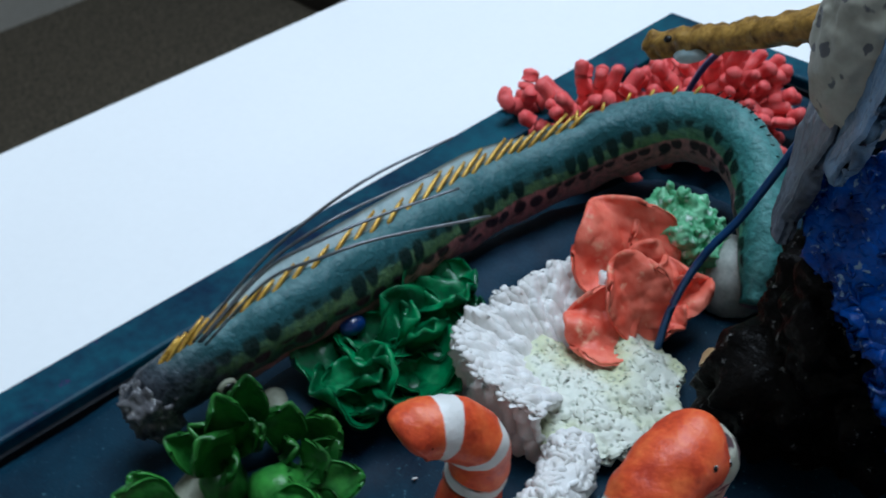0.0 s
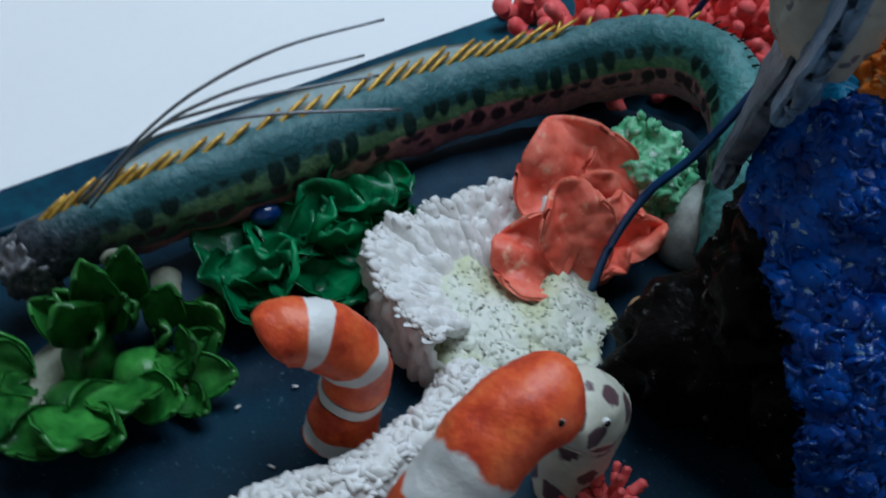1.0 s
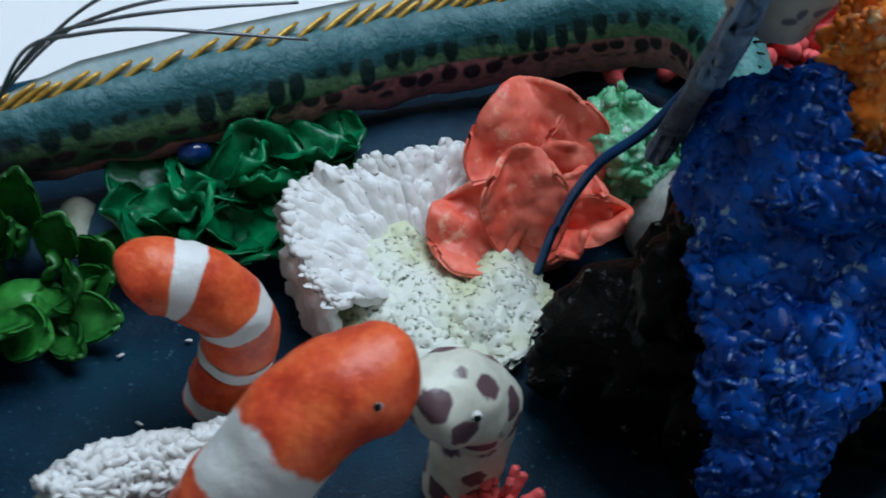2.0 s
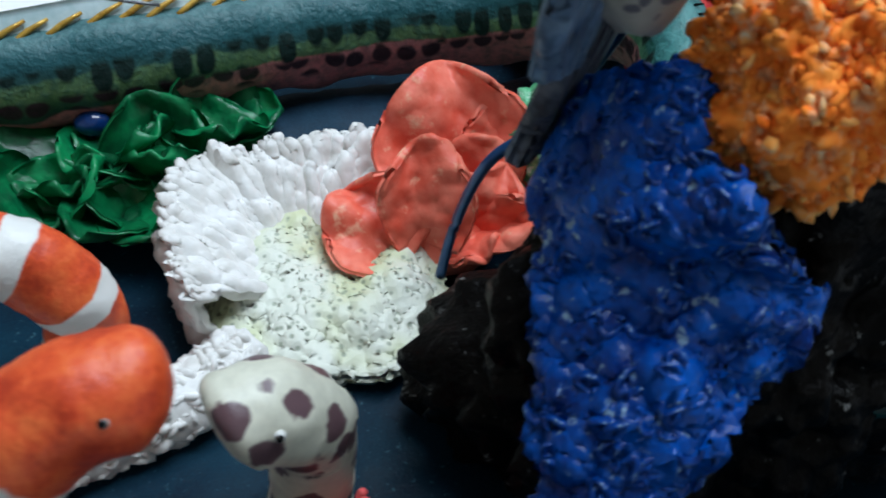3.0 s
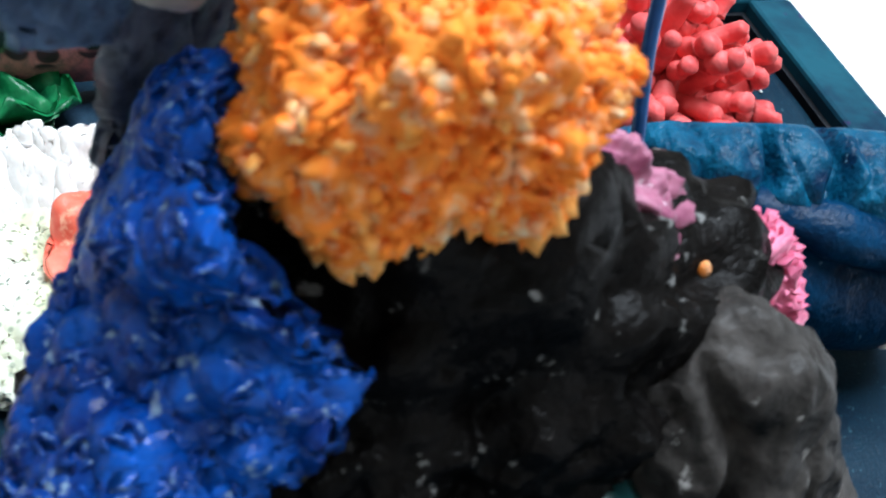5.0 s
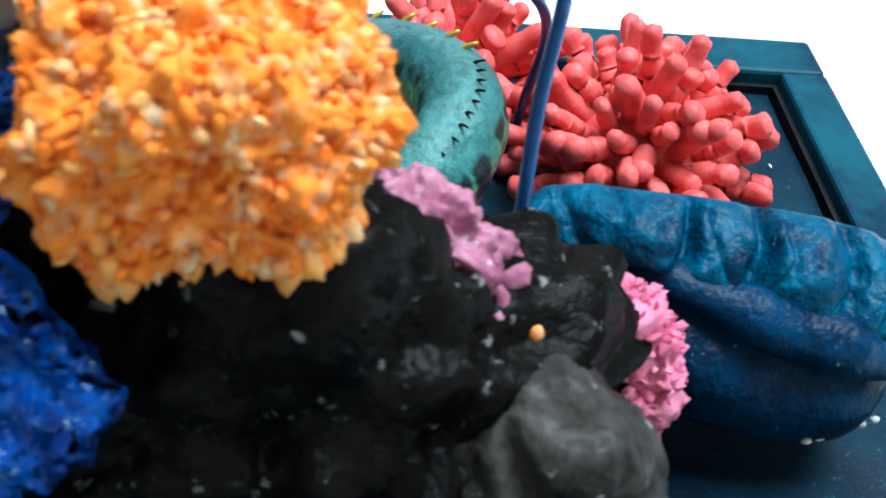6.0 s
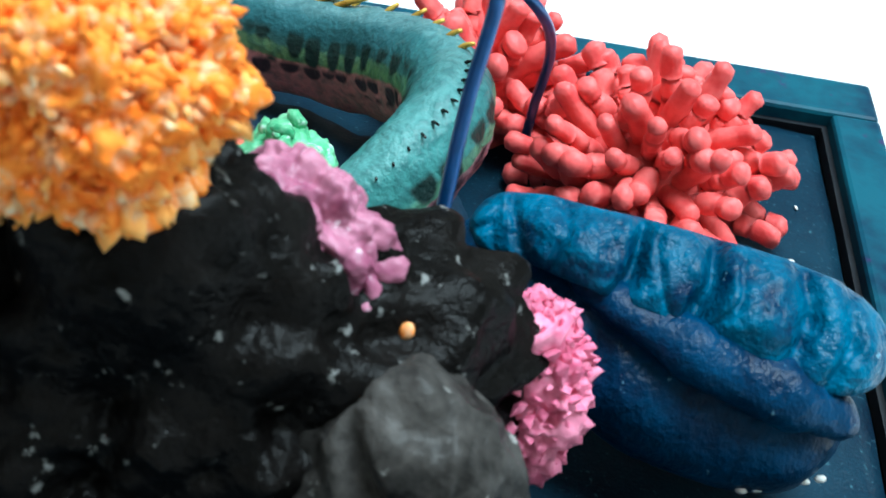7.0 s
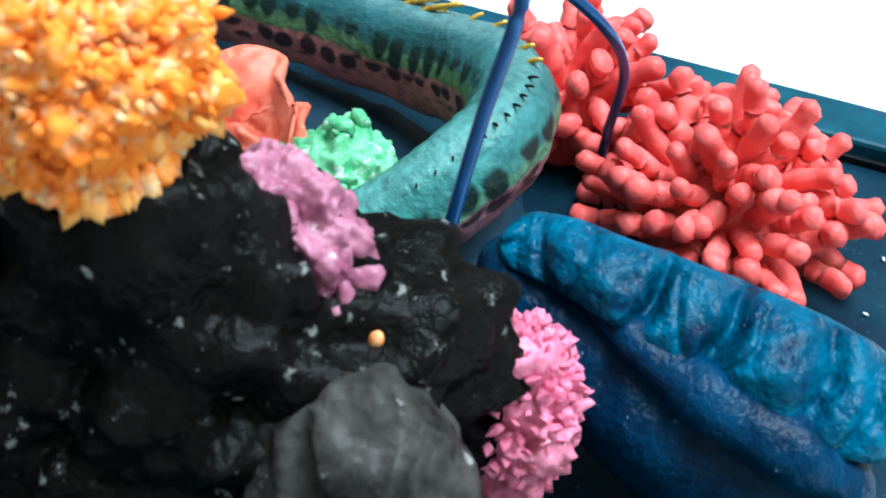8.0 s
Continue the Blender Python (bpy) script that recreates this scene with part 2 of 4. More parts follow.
def banded_material():
    """Orange skin with uneven white bands across; U is the length in band widths."""
    m, nt, b = nodes_of("orange_white_banded_clay")
    uv, u, v = uv_parts(nt)
    n, s = noise_at(nt, 160), noise_at(nt, 800)
    w = maths(nt, "ADD", u, maths(nt, "MULTIPLY", maths(nt, "SUBTRACT", n.outputs["Fac"], 0.5), 0.16))
    tri_wave = maths(nt, "PINGPONG", w, 0.5)
    fac = ramp(nt, tri_wave, [(0.335, (0, 0, 0)), (0.36, (1, 1, 1))])
    orange = ramp(nt, maths(nt, "ADD", maths(nt, "MULTIPLY", n.outputs["Fac"], 0.7), maths(nt, "MULTIPLY", s.outputs["Fac"], 0.3)), [(0.38, (0.52, 0.045, 0.012)), (0.5, (0.72, 0.090, 0.022)), (0.64, (0.84, 0.165, 0.042))])
    nt.links.new(mix(nt, fac, orange, (0.78, 0.77, 0.74)), b.inputs["Base Color"])
    b.inputs["Roughness"].default_value = 0.42
    bumped(nt, b, maths(nt, "ADD", n.outputs["Fac"], s.outputs["Fac"]), 0.35, 0.0005)
    return m


def spotted_material(name, ground, spot, size, cut):
    m, nt, b = nodes_of(name)
    tc = nt.nodes.new("ShaderNodeTexCoord").outputs["Object"]
    warp = noise_at(nt, 300, 2.0, 0.5, tc)
    vec = nt.nodes.new("ShaderNodeVectorMath")
    vec.operation = "MULTIPLY_ADD"
    vec.inputs[1].default_value = (0.003, 0.003, 0.003)
    nt.links.new(warp.outputs["Color"], vec.inputs[0])
    nt.links.new(tc, vec.inputs[2])
    c = nt.nodes.new("ShaderNodeTexVoronoi")
    c.inputs["Scale"].default_value, c.inputs["Randomness"].default_value = 1 / size, 0.8
    nt.links.new(vec.outputs[0], c.inputs["Vector"])
    s = noise_at(nt, 500)
    base = ramp(nt, s.outputs["Fac"], [(0.35, tuple(x * 0.88 for x in ground)), (0.65, ground)])
    nt.links.new(mix(nt, ramp(nt, c.outputs["Distance"], [(cut, (1, 1, 1)), (cut + 0.06, (0, 0, 0))]), base, spot), b.inputs["Base Color"])
    b.inputs["Roughness"].default_value = 0.4
    bumped(nt, b, s.outputs["Fac"], 0.3, 0.0005)
    return m


def sponge_material():
    m, nt, b = nodes_of("sponge_clay")
    big, small = noise_at(nt, 60, 2.0), noise_at(nt, 700)
    c = nt.nodes.new("ShaderNodeTexVoronoi")
    c.inputs["Scale"].default_value = 470
    nt.links.new(nt.nodes.new("ShaderNodeTexCoord").outputs["Object"], c.inputs["Vector"])
    base = ramp(nt, big.outputs["Fac"], [(0.44, (0.60, 0.63, 0.40)), (0.60, (0.72, 0.74, 0.64))])
    pores = ramp(nt, c.outputs["Distance"], [(0.16, (1, 1, 1)), (0.30, (0, 0, 0))])
    nt.links.new(mix(nt, maths(nt, "MULTIPLY", pores, 0.75), base, (0.24, 0.28, 0.20)), b.inputs["Base Color"])
    b.inputs["Roughness"].default_value = 0.5
    bumped(nt, b, maths(nt, "ADD", c.outputs["Distance"], maths(nt, "MULTIPLY", small.outputs["Fac"], 0.4)), 0.5, 0.0006)
    return m


M["fish"], M["banded"], M["sponge"] = fish_material(), banded_material(), sponge_material()
M["spotted"] = spotted_material("cream_spotted_clay", (0.74, 0.73, 0.60), (0.13, 0.075, 0.085), 0.0074, 0.36)
M["plastron"] = spotted_material("cream_grey_spotted_clay", (0.38, 0.37, 0.31), (0.10, 0.10, 0.11), 0.0046, 0.24)


# ---- building helpers ----
def mesh_ob(name, verts, faces, mat, parent=None, label="", uvs=None, smooth=True, at=(0, 0, 0)):
    me = bpy.data.meshes.new(name)
    me.from_pydata([tuple(v) for v in verts], [], faces)
    if uvs is not None:
        layer = me.uv_layers.new(name="UVMap")
        idx = np.empty(len(me.loops), dtype=np.int32)
        me.loops.foreach_get("vertex_index", idx)
        layer.data.foreach_set("uv", np.asarray(uvs, dtype=np.float32)[idx].ravel())
    me.polygons.foreach_set("use_smooth", [smooth] * len(me.polygons))
    me.materials.append(mat)
    me.update()
    ob = new(name, me)
    ob.location = at
    if parent:
        ob.parent = parent
    if label:
        tagged(ob, label)
    return ob


def part(name, bm, mat, parent=None, label="", smooth=False):
    bmesh.ops.recalc_face_normals(bm, faces=bm.faces)
    me = bpy.data.meshes.new(name)
    bm.to_mesh(me)
    bm.free()
    me.materials.append(mat)
    me.polygons.foreach_set("use_smooth", [smooth] * len(me.polygons))
    ob = new(name, me)
    if parent:
        ob.parent = parent
    if label:
        tagged(ob, label)
    return ob


def thing(name, label, category, group="", kind="", at=(0, 0, 0)):
    ob = tagged(new(name), label, category, group, kind)
    ob.location = at
    return ob


def box_bm(x0, x1, y0, y1, z0, z1, bevel=0.0):
    bm = bmesh.new()
    bmesh.ops.create_cube(bm, size=1)
    for v in bm.verts:
        v.co = Vector(((x0, x1)[v.co.x > 0], (y0, y1)[v.co.y > 0], (z0, z1)[v.co.z > 0]))
    if bevel:
        bmesh.ops.bevel(bm, geom=bm.edges[:], offset=bevel, segments=2, affect="EDGES", profile=0.5)
    return bm


def spline(points, n):
    """n + 1 points along a smooth curve through the given ones."""
    p = [Vector(q) for q in points]
    p = [p[0] * 2 - p[1]] + p + [p[-1] * 2 - p[-2]]
    out, segs = [], len(p) - 3
    for i in range(n + 1):
        s = min(i / n * segs, segs - 1e-6)
        k, t = int(s), s - int(s)
        a, b, c, d = p[k:k + 4]
        out.append(0.5 * (2 * b + (c - a) * t + (2 * a - 5 * b + 4 * c - d) * t * t + (3 * b - a - 3 * c + d) * t ** 3))
    return out


def lerp_list(values, s):
    k = min(int(s * (len(values) - 1)), len(values) - 2)
    t = s * (len(values) - 1) - k
    return values[k] * (1 - t) + values[k + 1] * t


def tube(points, radii, ns=60, na=16, tall=1.0, rough=0.0, rscale=150, u_unit=1.0, cap=True, tip=0.0, butt=0.0, u_off=0.0):
    """A closed tube along a curve; tall stretches its section upright. Returns verts, faces, uvs (u: length, v: height -1..1)."""
    path = spline(points, ns)
    verts, faces, uvs, length = [], [], [], 0.0
    rings = []
    for i, c in enumerate(path):
        if i:
            length += (c - path[i - 1]).length
        d = (path[min(i + 1, ns)] - path[max(i - 1, 0)]).normalized()
        side = d.cross(Vector((0, 0, 1)))
        if side.length < 0.25:
            side = d.cross(Vector((0, 1, 0)))
        side.normalize()
        up = side.cross(d).normalized()
        r = lerp_list(radii, i / ns)
        for end, share in ((i / ns, tip), (1 - i / ns, butt)):
            if share and end > 1 - share:
                r *= math.sqrt(max(0.012, 1 - ((end - 1 + share) / share) ** 2))
        ring = []
        for k in range(na):
            a = 2 * math.pi * k / na
            o = side * math.cos(a) * r + up * math.sin(a) * r * tall
            q = c + o
            if rough:
                q = q + o.normalized() * rough * (noise.fractal(q * rscale, 1.0, 2.0, 3))
            ring.append(len(verts))
            verts.append(q)
            uvs.append((length / u_unit + u_off, math.sin(a)))
        rings.append(ring)
    for a, b in zip(rings, rings[1:]):
        for k in range(na):
            faces.append((a[k], a[(k + 1) % na], b[(k + 1) % na], b[k]))
    if cap:
        for ring, flip in ((rings[0], True), (rings[-1], False)):
            faces.append(tuple(reversed(ring)) if flip else tuple(ring))
    faces = [tuple(reversed(f)) for f in faces]
    return verts, faces, uvs


def shell(fn, nu, nv, thick, wrap=False):
    """A sheet with thickness from fn(u, v), u and v in 0..1; returns verts, faces."""
    g = [[Vector(fn(i / nu, j / nv)) for j in range(nv + 1)] for i in range(nu + (0 if wrap else 1))]
    rows = len(g)
    verts, faces = [], []
    top, bot = {}, {}
    for i in range(rows):
        for j in range(nv + 1):
            a = g[(i + 1) % rows if wrap else min(i + 1, rows - 1)][j] - g[(i - 1) % rows if wrap else max(i - 1, 0)][j]
            b = g[i][min(j + 1, nv)] - g[i][max(j - 1, 0)]
            n = a.cross(b)
            n = n.normalized() if n.length > 1e-12 else Vector((0, 0, 1))
            edge = 0.55 if (j in (0, nv) or (not wrap and i in (0, rows - 1))) else 1.0
            top[i, j] = len(verts)
            verts.append(g[i][j] + n * thick * 0.5 * edge)
            bot[i, j] = len(verts)
            verts.append(g[i][j] - n * thick * 0.5 * edge)
    for i in range(rows if wrap else rows - 1):
        k = (i + 1) % rows
        for j in range(nv):
            faces.append((top[i, j], top[k, j], top[k, j + 1], top[i, j + 1]))
            faces.append((bot[i, j], bot[i, j + 1], bot[k, j + 1], bot[k, j]))
        for j, f in ((0, 1), (nv, 0)):
            q = (top[i, j], bot[i, j], bot[k, j], top[k, j])
            faces.append(q if not f else tuple(reversed(q)))
    if not wrap:
        for i, f in ((0, 0), (rows - 1, 1)):
            for j in range(nv):
                q = (top[i, j], top[i, j + 1], bot[i, j + 1], bot[i, j])
                faces.append(tuple(reversed(q)) if f else q)
    return verts, faces


def ball(sub):
    bm = bmesh.new()
    bmesh.ops.create_icosphere(bm, subdivisions=sub, radius=1)
    v = [q.co.copy() for q in bm.verts]
    f = [tuple(q.index for q in p.verts) for p in bm.faces]
    bm.free()
    return v, f


BALLS = {k: ball(k) for k in (1, 2, 3, 4, 5, 6)}


def lump(centre, radii, sub=4, rough=0.1, rscale=60, seed=0, fine=0.0, fscale=300, lobes=(), flat=None, turn=None):
    """A knobbly blob: an ellipsoid with further lobes (offset, radius), pushed about by noise."""
    bv, bf = BALLS[sub]
    c, out = Vector(centre), []
    rad = Vector(radii)
    for d in bv:
        r = 1.0 / math.sqrt(sum((d[k] / rad[k]) ** 2 for k in range(3)))
        for o, lr in lobes:
            o = Vector(o)
            p = d.dot(o)
            disc = p * p - o.dot(o) + lr * lr
            if disc > 0:
                r = max(r, p + math.sqrt(disc))
        q = d * r
        s = Vector((seed * 7.1, seed * 3.3, seed * 5.7))
        k = 1 + rough * noise.fractal((c + q) * rscale + s, 1.0, 2.0, 4)
        q = q * k
        if fine:
            q = q + d * fine * noise.turbulence((c + q) * fscale + s, 3, False)
        q = (turn @ q if turn else q) + c
        if flat is not None and q.z < flat:
            q.z = flat
        out.append(q)
    return out, bf


def frame_of(z, x=(1, 0, 0)):
    """A turn whose z axis is the given way."""
    z = Vector(z).normalized()
    x = Vector(x)
    x = (x - z * x.dot(z))
    x = x.normalized() if x.length > 1e-5 else z.orthogonal().normalized()
    y = z.cross(x)
    return Matrix((x, y, z)).transposed()


def placed(mesh, name, m, parent, label=""):
    ob = new(name, mesh)
    ob.parent = parent
    ob.matrix_basis = m
    if label:
        tagged(ob, label)
    return ob


def data(name, verts, faces, mat, smooth=True):
    me = bpy.data.meshes.new(name)
    me.from_pydata([tuple(v) for v in verts], [], faces)
    me.polygons.foreach_set("use_smooth", [smooth] * len(me.polygons))
    me.materials.append(mat)
    me.update()
    return me


rng = random.Random(7)

# ---- room ----
TABLE_Z, FLOOR_Z = -0.016, -0.74
X0, X1, Y0, Y1, Z1 = -1.75, 1.5, -1.35, 1.7, ROOF_Z
floor = tagged(part("floor", box_bm(X0 - 0.1, X1 + 0.1, Y0 - 0.1, Y1 + 0.1, FLOOR_Z - 0.05, FLOOR_Z), M["carpet"]), "mottled brown short-pile carpet floor", "floor", kind="structure")
# Unseen ceiling, added to close the space and bounce light.
roof = bmesh.new()
for x0, x1, y0, y1 in ((X0 - 0.1, SKY_X[0], Y0 - 0.1, Y1 + 0.1), (SKY_X[1], X1 + 0.1, Y0 - 0.1, Y1 + 0.1), (SKY_X[0], SKY_X[1], Y0 - 0.1, SKY_Y[0]), (SKY_X[0], SKY_X[1], SKY_Y[1], Y1 + 0.1)):
    piece = box_bm(x0, x1, y0, y1, Z1, Z1 + 0.08)
    tmp = bpy.data.meshes.new("ceiling_piece")
    piece.to_mesh(tmp)
    piece.free()
    roof.from_mesh(tmp)
tagged(part("ceiling", roof, M["ceiling"]), "unseen white ceiling, added, with an opening for the assumed roof window", "ceiling", kind="structure")
# Unseen walls, added in a mid tone to limit reflected haze.
for nm, b in (("wall_east", (X1, X1 + 0.1, Y0, Y1, FLOOR_Z, Z1)), ("wall_west", (X0 - 0.1, X0, Y0, Y1, FLOOR_Z, Z1)),
              ("wall_north", (X0 - 0.1, X1 + 0.1, Y1, Y1 + 0.1, FLOOR_Z, Z1)), ("wall_south", (X0 - 0.1, X1 + 0.1, Y0 - 0.1, Y0, FLOOR_Z, Z1))):
    tagged(part(nm, box_bm(*b), M["wall"]), "unseen room wall, added in plain beige", "wall", kind="structure")
# Frame of the assumed roof window, added around the lamp's opening.
win = thing("window_1", "unseen white-framed roof window, added for light from above", "window", kind="structure")
for x0, x1, y0, y1 in ((SKY_X[0], SKY_X[0] + 0.03, *SKY_Y), (SKY_X[1] - 0.03, SKY_X[1], *SKY_Y), (SKY_X[0] + 0.03, SKY_X[1] - 0.03, SKY_Y[0], SKY_Y[0] + 0.03), (SKY_X[0] + 0.03, SKY_X[1] - 0.03, SKY_Y[1] - 0.03, SKY_Y[1])):
    part("window_frame", box_bm(x0, x1, y0, y1, Z1 + 0.02, Z1 + 0.07), M["frame_white"], win)
# Plain dark box for a dark area; no cabinet is known there.
dark_box = thing("cabinet", "low plain dark box standing on brown carpet", "cabinet")
part("body", box_bm(-1.70, -1.22, 0.80, 1.60, FLOOR_Z, -0.32, 0.006), M["cabinet"], dark_box)

table = thing("table", "white smooth-topped table standing on brown carpet", "table")
part("tabletop", box_bm(-0.1495, 0.75, -0.95, 0.75, TABLE_Z - 0.022, TABLE_Z, 0.002), M["table"], table)
for x in (-0.08, 0.69):
    for y in (-0.88, 0.68):
        part("leg", box_bm(x - 0.022, x + 0.022, y - 0.022, y + 0.022, FLOOR_Z, TABLE_Z - 0.022, 0.003), M["leg"], table)

# ---- framed board ----
BX, BY = 0.33, -0.43
RA, RW, ZF = 0.0175, 0.0125, 0.005
board = thing("framed_board", "shallow framed board painted deep blue, lying on a white table", "art board")
part("backing", box_bm(RA - 0.001, BX - RA + 0.001, BY + RW - 0.001, -RW + 0.001, -0.014, -0.004), M["groove"], board, "black backing behind the gap around the panel")


def panel_fn(u, v):
    x, y = RA + 0.0030 + u * (BX - 2 * RA - 0.0060), BY + RW + 0.0030 + v * (-BY - 2 * RW - 0.0060)
    return (x, y, -0.0012 + 0.0007 * noise.fractal(Vector((x, y, 0)) * 45, 1, 2, 3))


mesh_ob("panel", *shell(panel_fn, 90, 110, 0.0024), M["panel"], board, "dark navy-teal painted inner panel")
for b in ((0, RA, BY, 0), (BX - RA, BX, BY, 0), (RA, BX - RA, -RW, 0), (RA, BX - RA, BY, BY + RW)):
    part("rail", box_bm(b[0], b[1], b[2], b[3], TABLE_Z, ZF, 0.0012), M["rail"], board)
# Thin black strips line the inner edge of the rails.
for b in ((RA, RA + 0.0014, BY + RW, -RW), (BX - RA - 0.0014, BX - RA, BY + RW, -RW), (RA + 0.0014, BX - RA - 0.0014, -RW - 0.0014, -RW), (RA + 0.0014, BX - RA - 0.0014, BY + RW, BY + RW + 0.0014)):
    part("groove_strip", box_bm(b[0], b[1], b[2], b[3], -0.003, 0.0008), M["groove"], board, "thin black strip along the inner edge of the frame")


def fleck(x, y, a, s=0.0011):
    v, f = lump((0, 0, 0), (s, s * 0.3, s * 0.3), 2, 0.3, 900, x * 50)
    ob = tagged(new("clay_crumb", data("clay_crumb", v, f, M["white"])), "tiny white crumb of clay on the blue board", "crumb", "crumbs on the board")
    ob.matrix_basis = pose(x, y, 0.0006, 0, 0, a)


for x, y, a in ((0.103, -0.244, 60), (0.120, -0.260, 30), (0.055, -0.024, 10), (0.101, -0.258, 100), (0.133, -0.205, 50), (0.075, -0.027, 80)):
    fleck(x, y, a)

# ---- long fish ----
SPINE = [(0.0455, -0.2875, 0.0175), (0.0468, -0.2810, 0.0190), (0.0488, -0.2665, 0.0215), (0.0508, -0.248, 0.0225), (0.0515, -0.218, 0.0225), (0.0500, -0.188, 0.0208), (0.0505, -0.166, 0.0205),
         (0.0540, -0.147, 0.0215), (0.0610, -0.128, 0.0240), (0.0710, -0.115, 0.0290), (0.0830, -0.107, 0.0330), (0.0960, -0.105, 0.0340), (0.1080, -0.109, 0.0320), (0.1190, -0.118, 0.0260), (0.1270, -0.129, 0.0180), (0.1320, -0.139, 0.0090)]
RADII = [0.0035, 0.0070, 0.0078, 0.0088, 0.0100, 0.0102, 0.0102, 0.0101, 0.0099, 0.0097, 0.0094, 0.0092, 0.0088, 0.0080, 0.0066, 0.004]
ridge_pts = [(x + 0.0115, y, 0.000) for x, y, z in SPINE[1:9]] + [(0.073, -0.118, 0.002), (0.084, -0.111, 0.003), (0.095, -0.109, 0.003), (0.106, -0.114, 0.003), (0.115, -0.124, 0.002)]
v, f, uv = tube(ridge_pts, [0.006, 0.0125, 0.014, 0.014, 0.014, 0.0135, 0.013, 0.0125, 0.012, 0.0115, 0.009], 120, 22, 0.55, 0.0016, 90)
tagged(mesh_ob("clay_ridge", [Vector((p.x, p.y, max(p.z, -0.001))) for p in v], f, M["ridge"]), "navy-painted clay ridge raised under the long fish", "ridge")

fish = thing("long_fish", "long teal-backed clay fish with dark bars and pink spotted belly", "fish figure")
v, f, uv = tube(SPINE, RADII, 150, 30, 1.22, 0.0010, 120)
mesh_ob("body", v, f, M["fish"], fish, uvs=uv)
v, f = lump((0.0468, -0.2830, 0.0165), (0.0078, 0.0072, 0.0092), 5, 0.30, 150, 2, 0.0016, 420, flat=0.001)
mesh_ob("snout", v, f, M["snout"], fish, "dark grey wrinkled blunt snout")
for dx, rr, mt, lb in ((0.0, 0.0034, "cream", "pale ring of the eye"), (0.0022, 0.0024, "black", "black pupil")):
    v, f = lump((0.0583 + dx * 0.4, -0.2668, 0.0190), (0.0012, rr * 0.9, rr * 0.75), 3, 0.05, 300, 3)
    ring = mesh_ob("eye_ring" if dx == 0 else "pupil", v, f, M[mt], fish if dx == 0 else ring, lb)
back = spline(SPINE, 200)
for i in (*range(14, 104, 3), *range(104, 140, 6), *range(140, 172, 3)):
    c = back[i]
    d = (back[i + 1] - back[i - 1]).normalized()
    side = d.cross(Vector((0, 0, 1))).normalized()
    r = lerp_list(RADII, i / 200)
    lift = 0.24 if i < 104 else 0.45
    foot = c + Vector((0, 0, r * 1.16)) + side * (0.001 if i < 104 else -0.001)
    size = 0.0125 if i < 104 else (0.0050 if i < 140 else 0.0036)
    tip = foot + (d * (1 - lift) + Vector((0, 0, lift)) - side * (0.20 if i < 104 else 0.9)).normalized() * size * rng.uniform(0.75, 1.15)
    v, f, uv = tube([foot - Vector((0, 0, 0.001)), (foot + tip) / 2, tip], [0.0007, 0.0007, 0.0004] if i < 104 else ([0.0006, 0.0006, 0.0004] if i < 140 else [0.00035, 0.00035, 0.0002]), 4, 7)
    mesh_ob("fin_spine", v, f, M["gold"] if i < 140 else M["black"], fish)


def fin_web(u, w):
    i = 18 + u * 92
    k = int(i)
    c = back[k].lerp(back[k + 1], i - k)
    d = (back[k + 1] - back[k - 1]).normalized()
    side = d.cross(Vector((0, 0, 1))).normalized()
    r = lerp_list(RADII, i / 200)
    hgt = 0.0085 * min(1, u * 4, (1 - u) * 3)
    return c + Vector((0, 0, r * 1.1 + w * hgt * 0.55)) - side * (w * hgt * 0.55)


mesh_ob("fin_web", *shell(fin_web, 80, 4, 0.0008), M["turtle_jaw"], fish, "pale teal web of the back fin")
for pts in (((0.048, -0.273, 0.034), (0.058, -0.258, 0.054), (0.0665, -0.2467, 0.0666), (0.0725, -0.230, 0.0740), (0.0753, -0.2063, 0.0745)),
            ((0.049, -0.272, 0.034), (0.0615, -0.2574, 0.0558), (0.0666, -0.2463, 0.0629), (0.0700, -0.2323, 0.0655), (0.0745, -0.2110, 0.0665)),
            ((0.0495, -0.2715, 0.034), (0.066, -0.260, 0.059), (0.074, -0.249, 0.066), (0.079, -0.235, 0.068), (0.085, -0.214, 0.068)),
            ((0.0505, -0.271, 0.0335), (0.0725, -0.2640, 0.0620), (0.0840, -0.2555, 0.0705), (0.0900, -0.2430, 0.0720), (0.0997, -0.2183, 0.0694))):
    v, f, uv = tube(pts, [0.0004, 0.0004, 0.0004, 0.0003], 40, 6)
    mesh_ob("feeler", v, f, M["wire_grey"], fish, "thin grey wire feeler", at=(0.004, 0.003, -0.001))

v, f = lump((0.0600, -0.2265, 0.0150), (0.0035, 0.0042, 0.0032), 3, 0.05, 200, 1)
tagged(mesh_ob("bead", v, f, M["bead"]), "shiny dark blue bead resting against the fish", "bead")


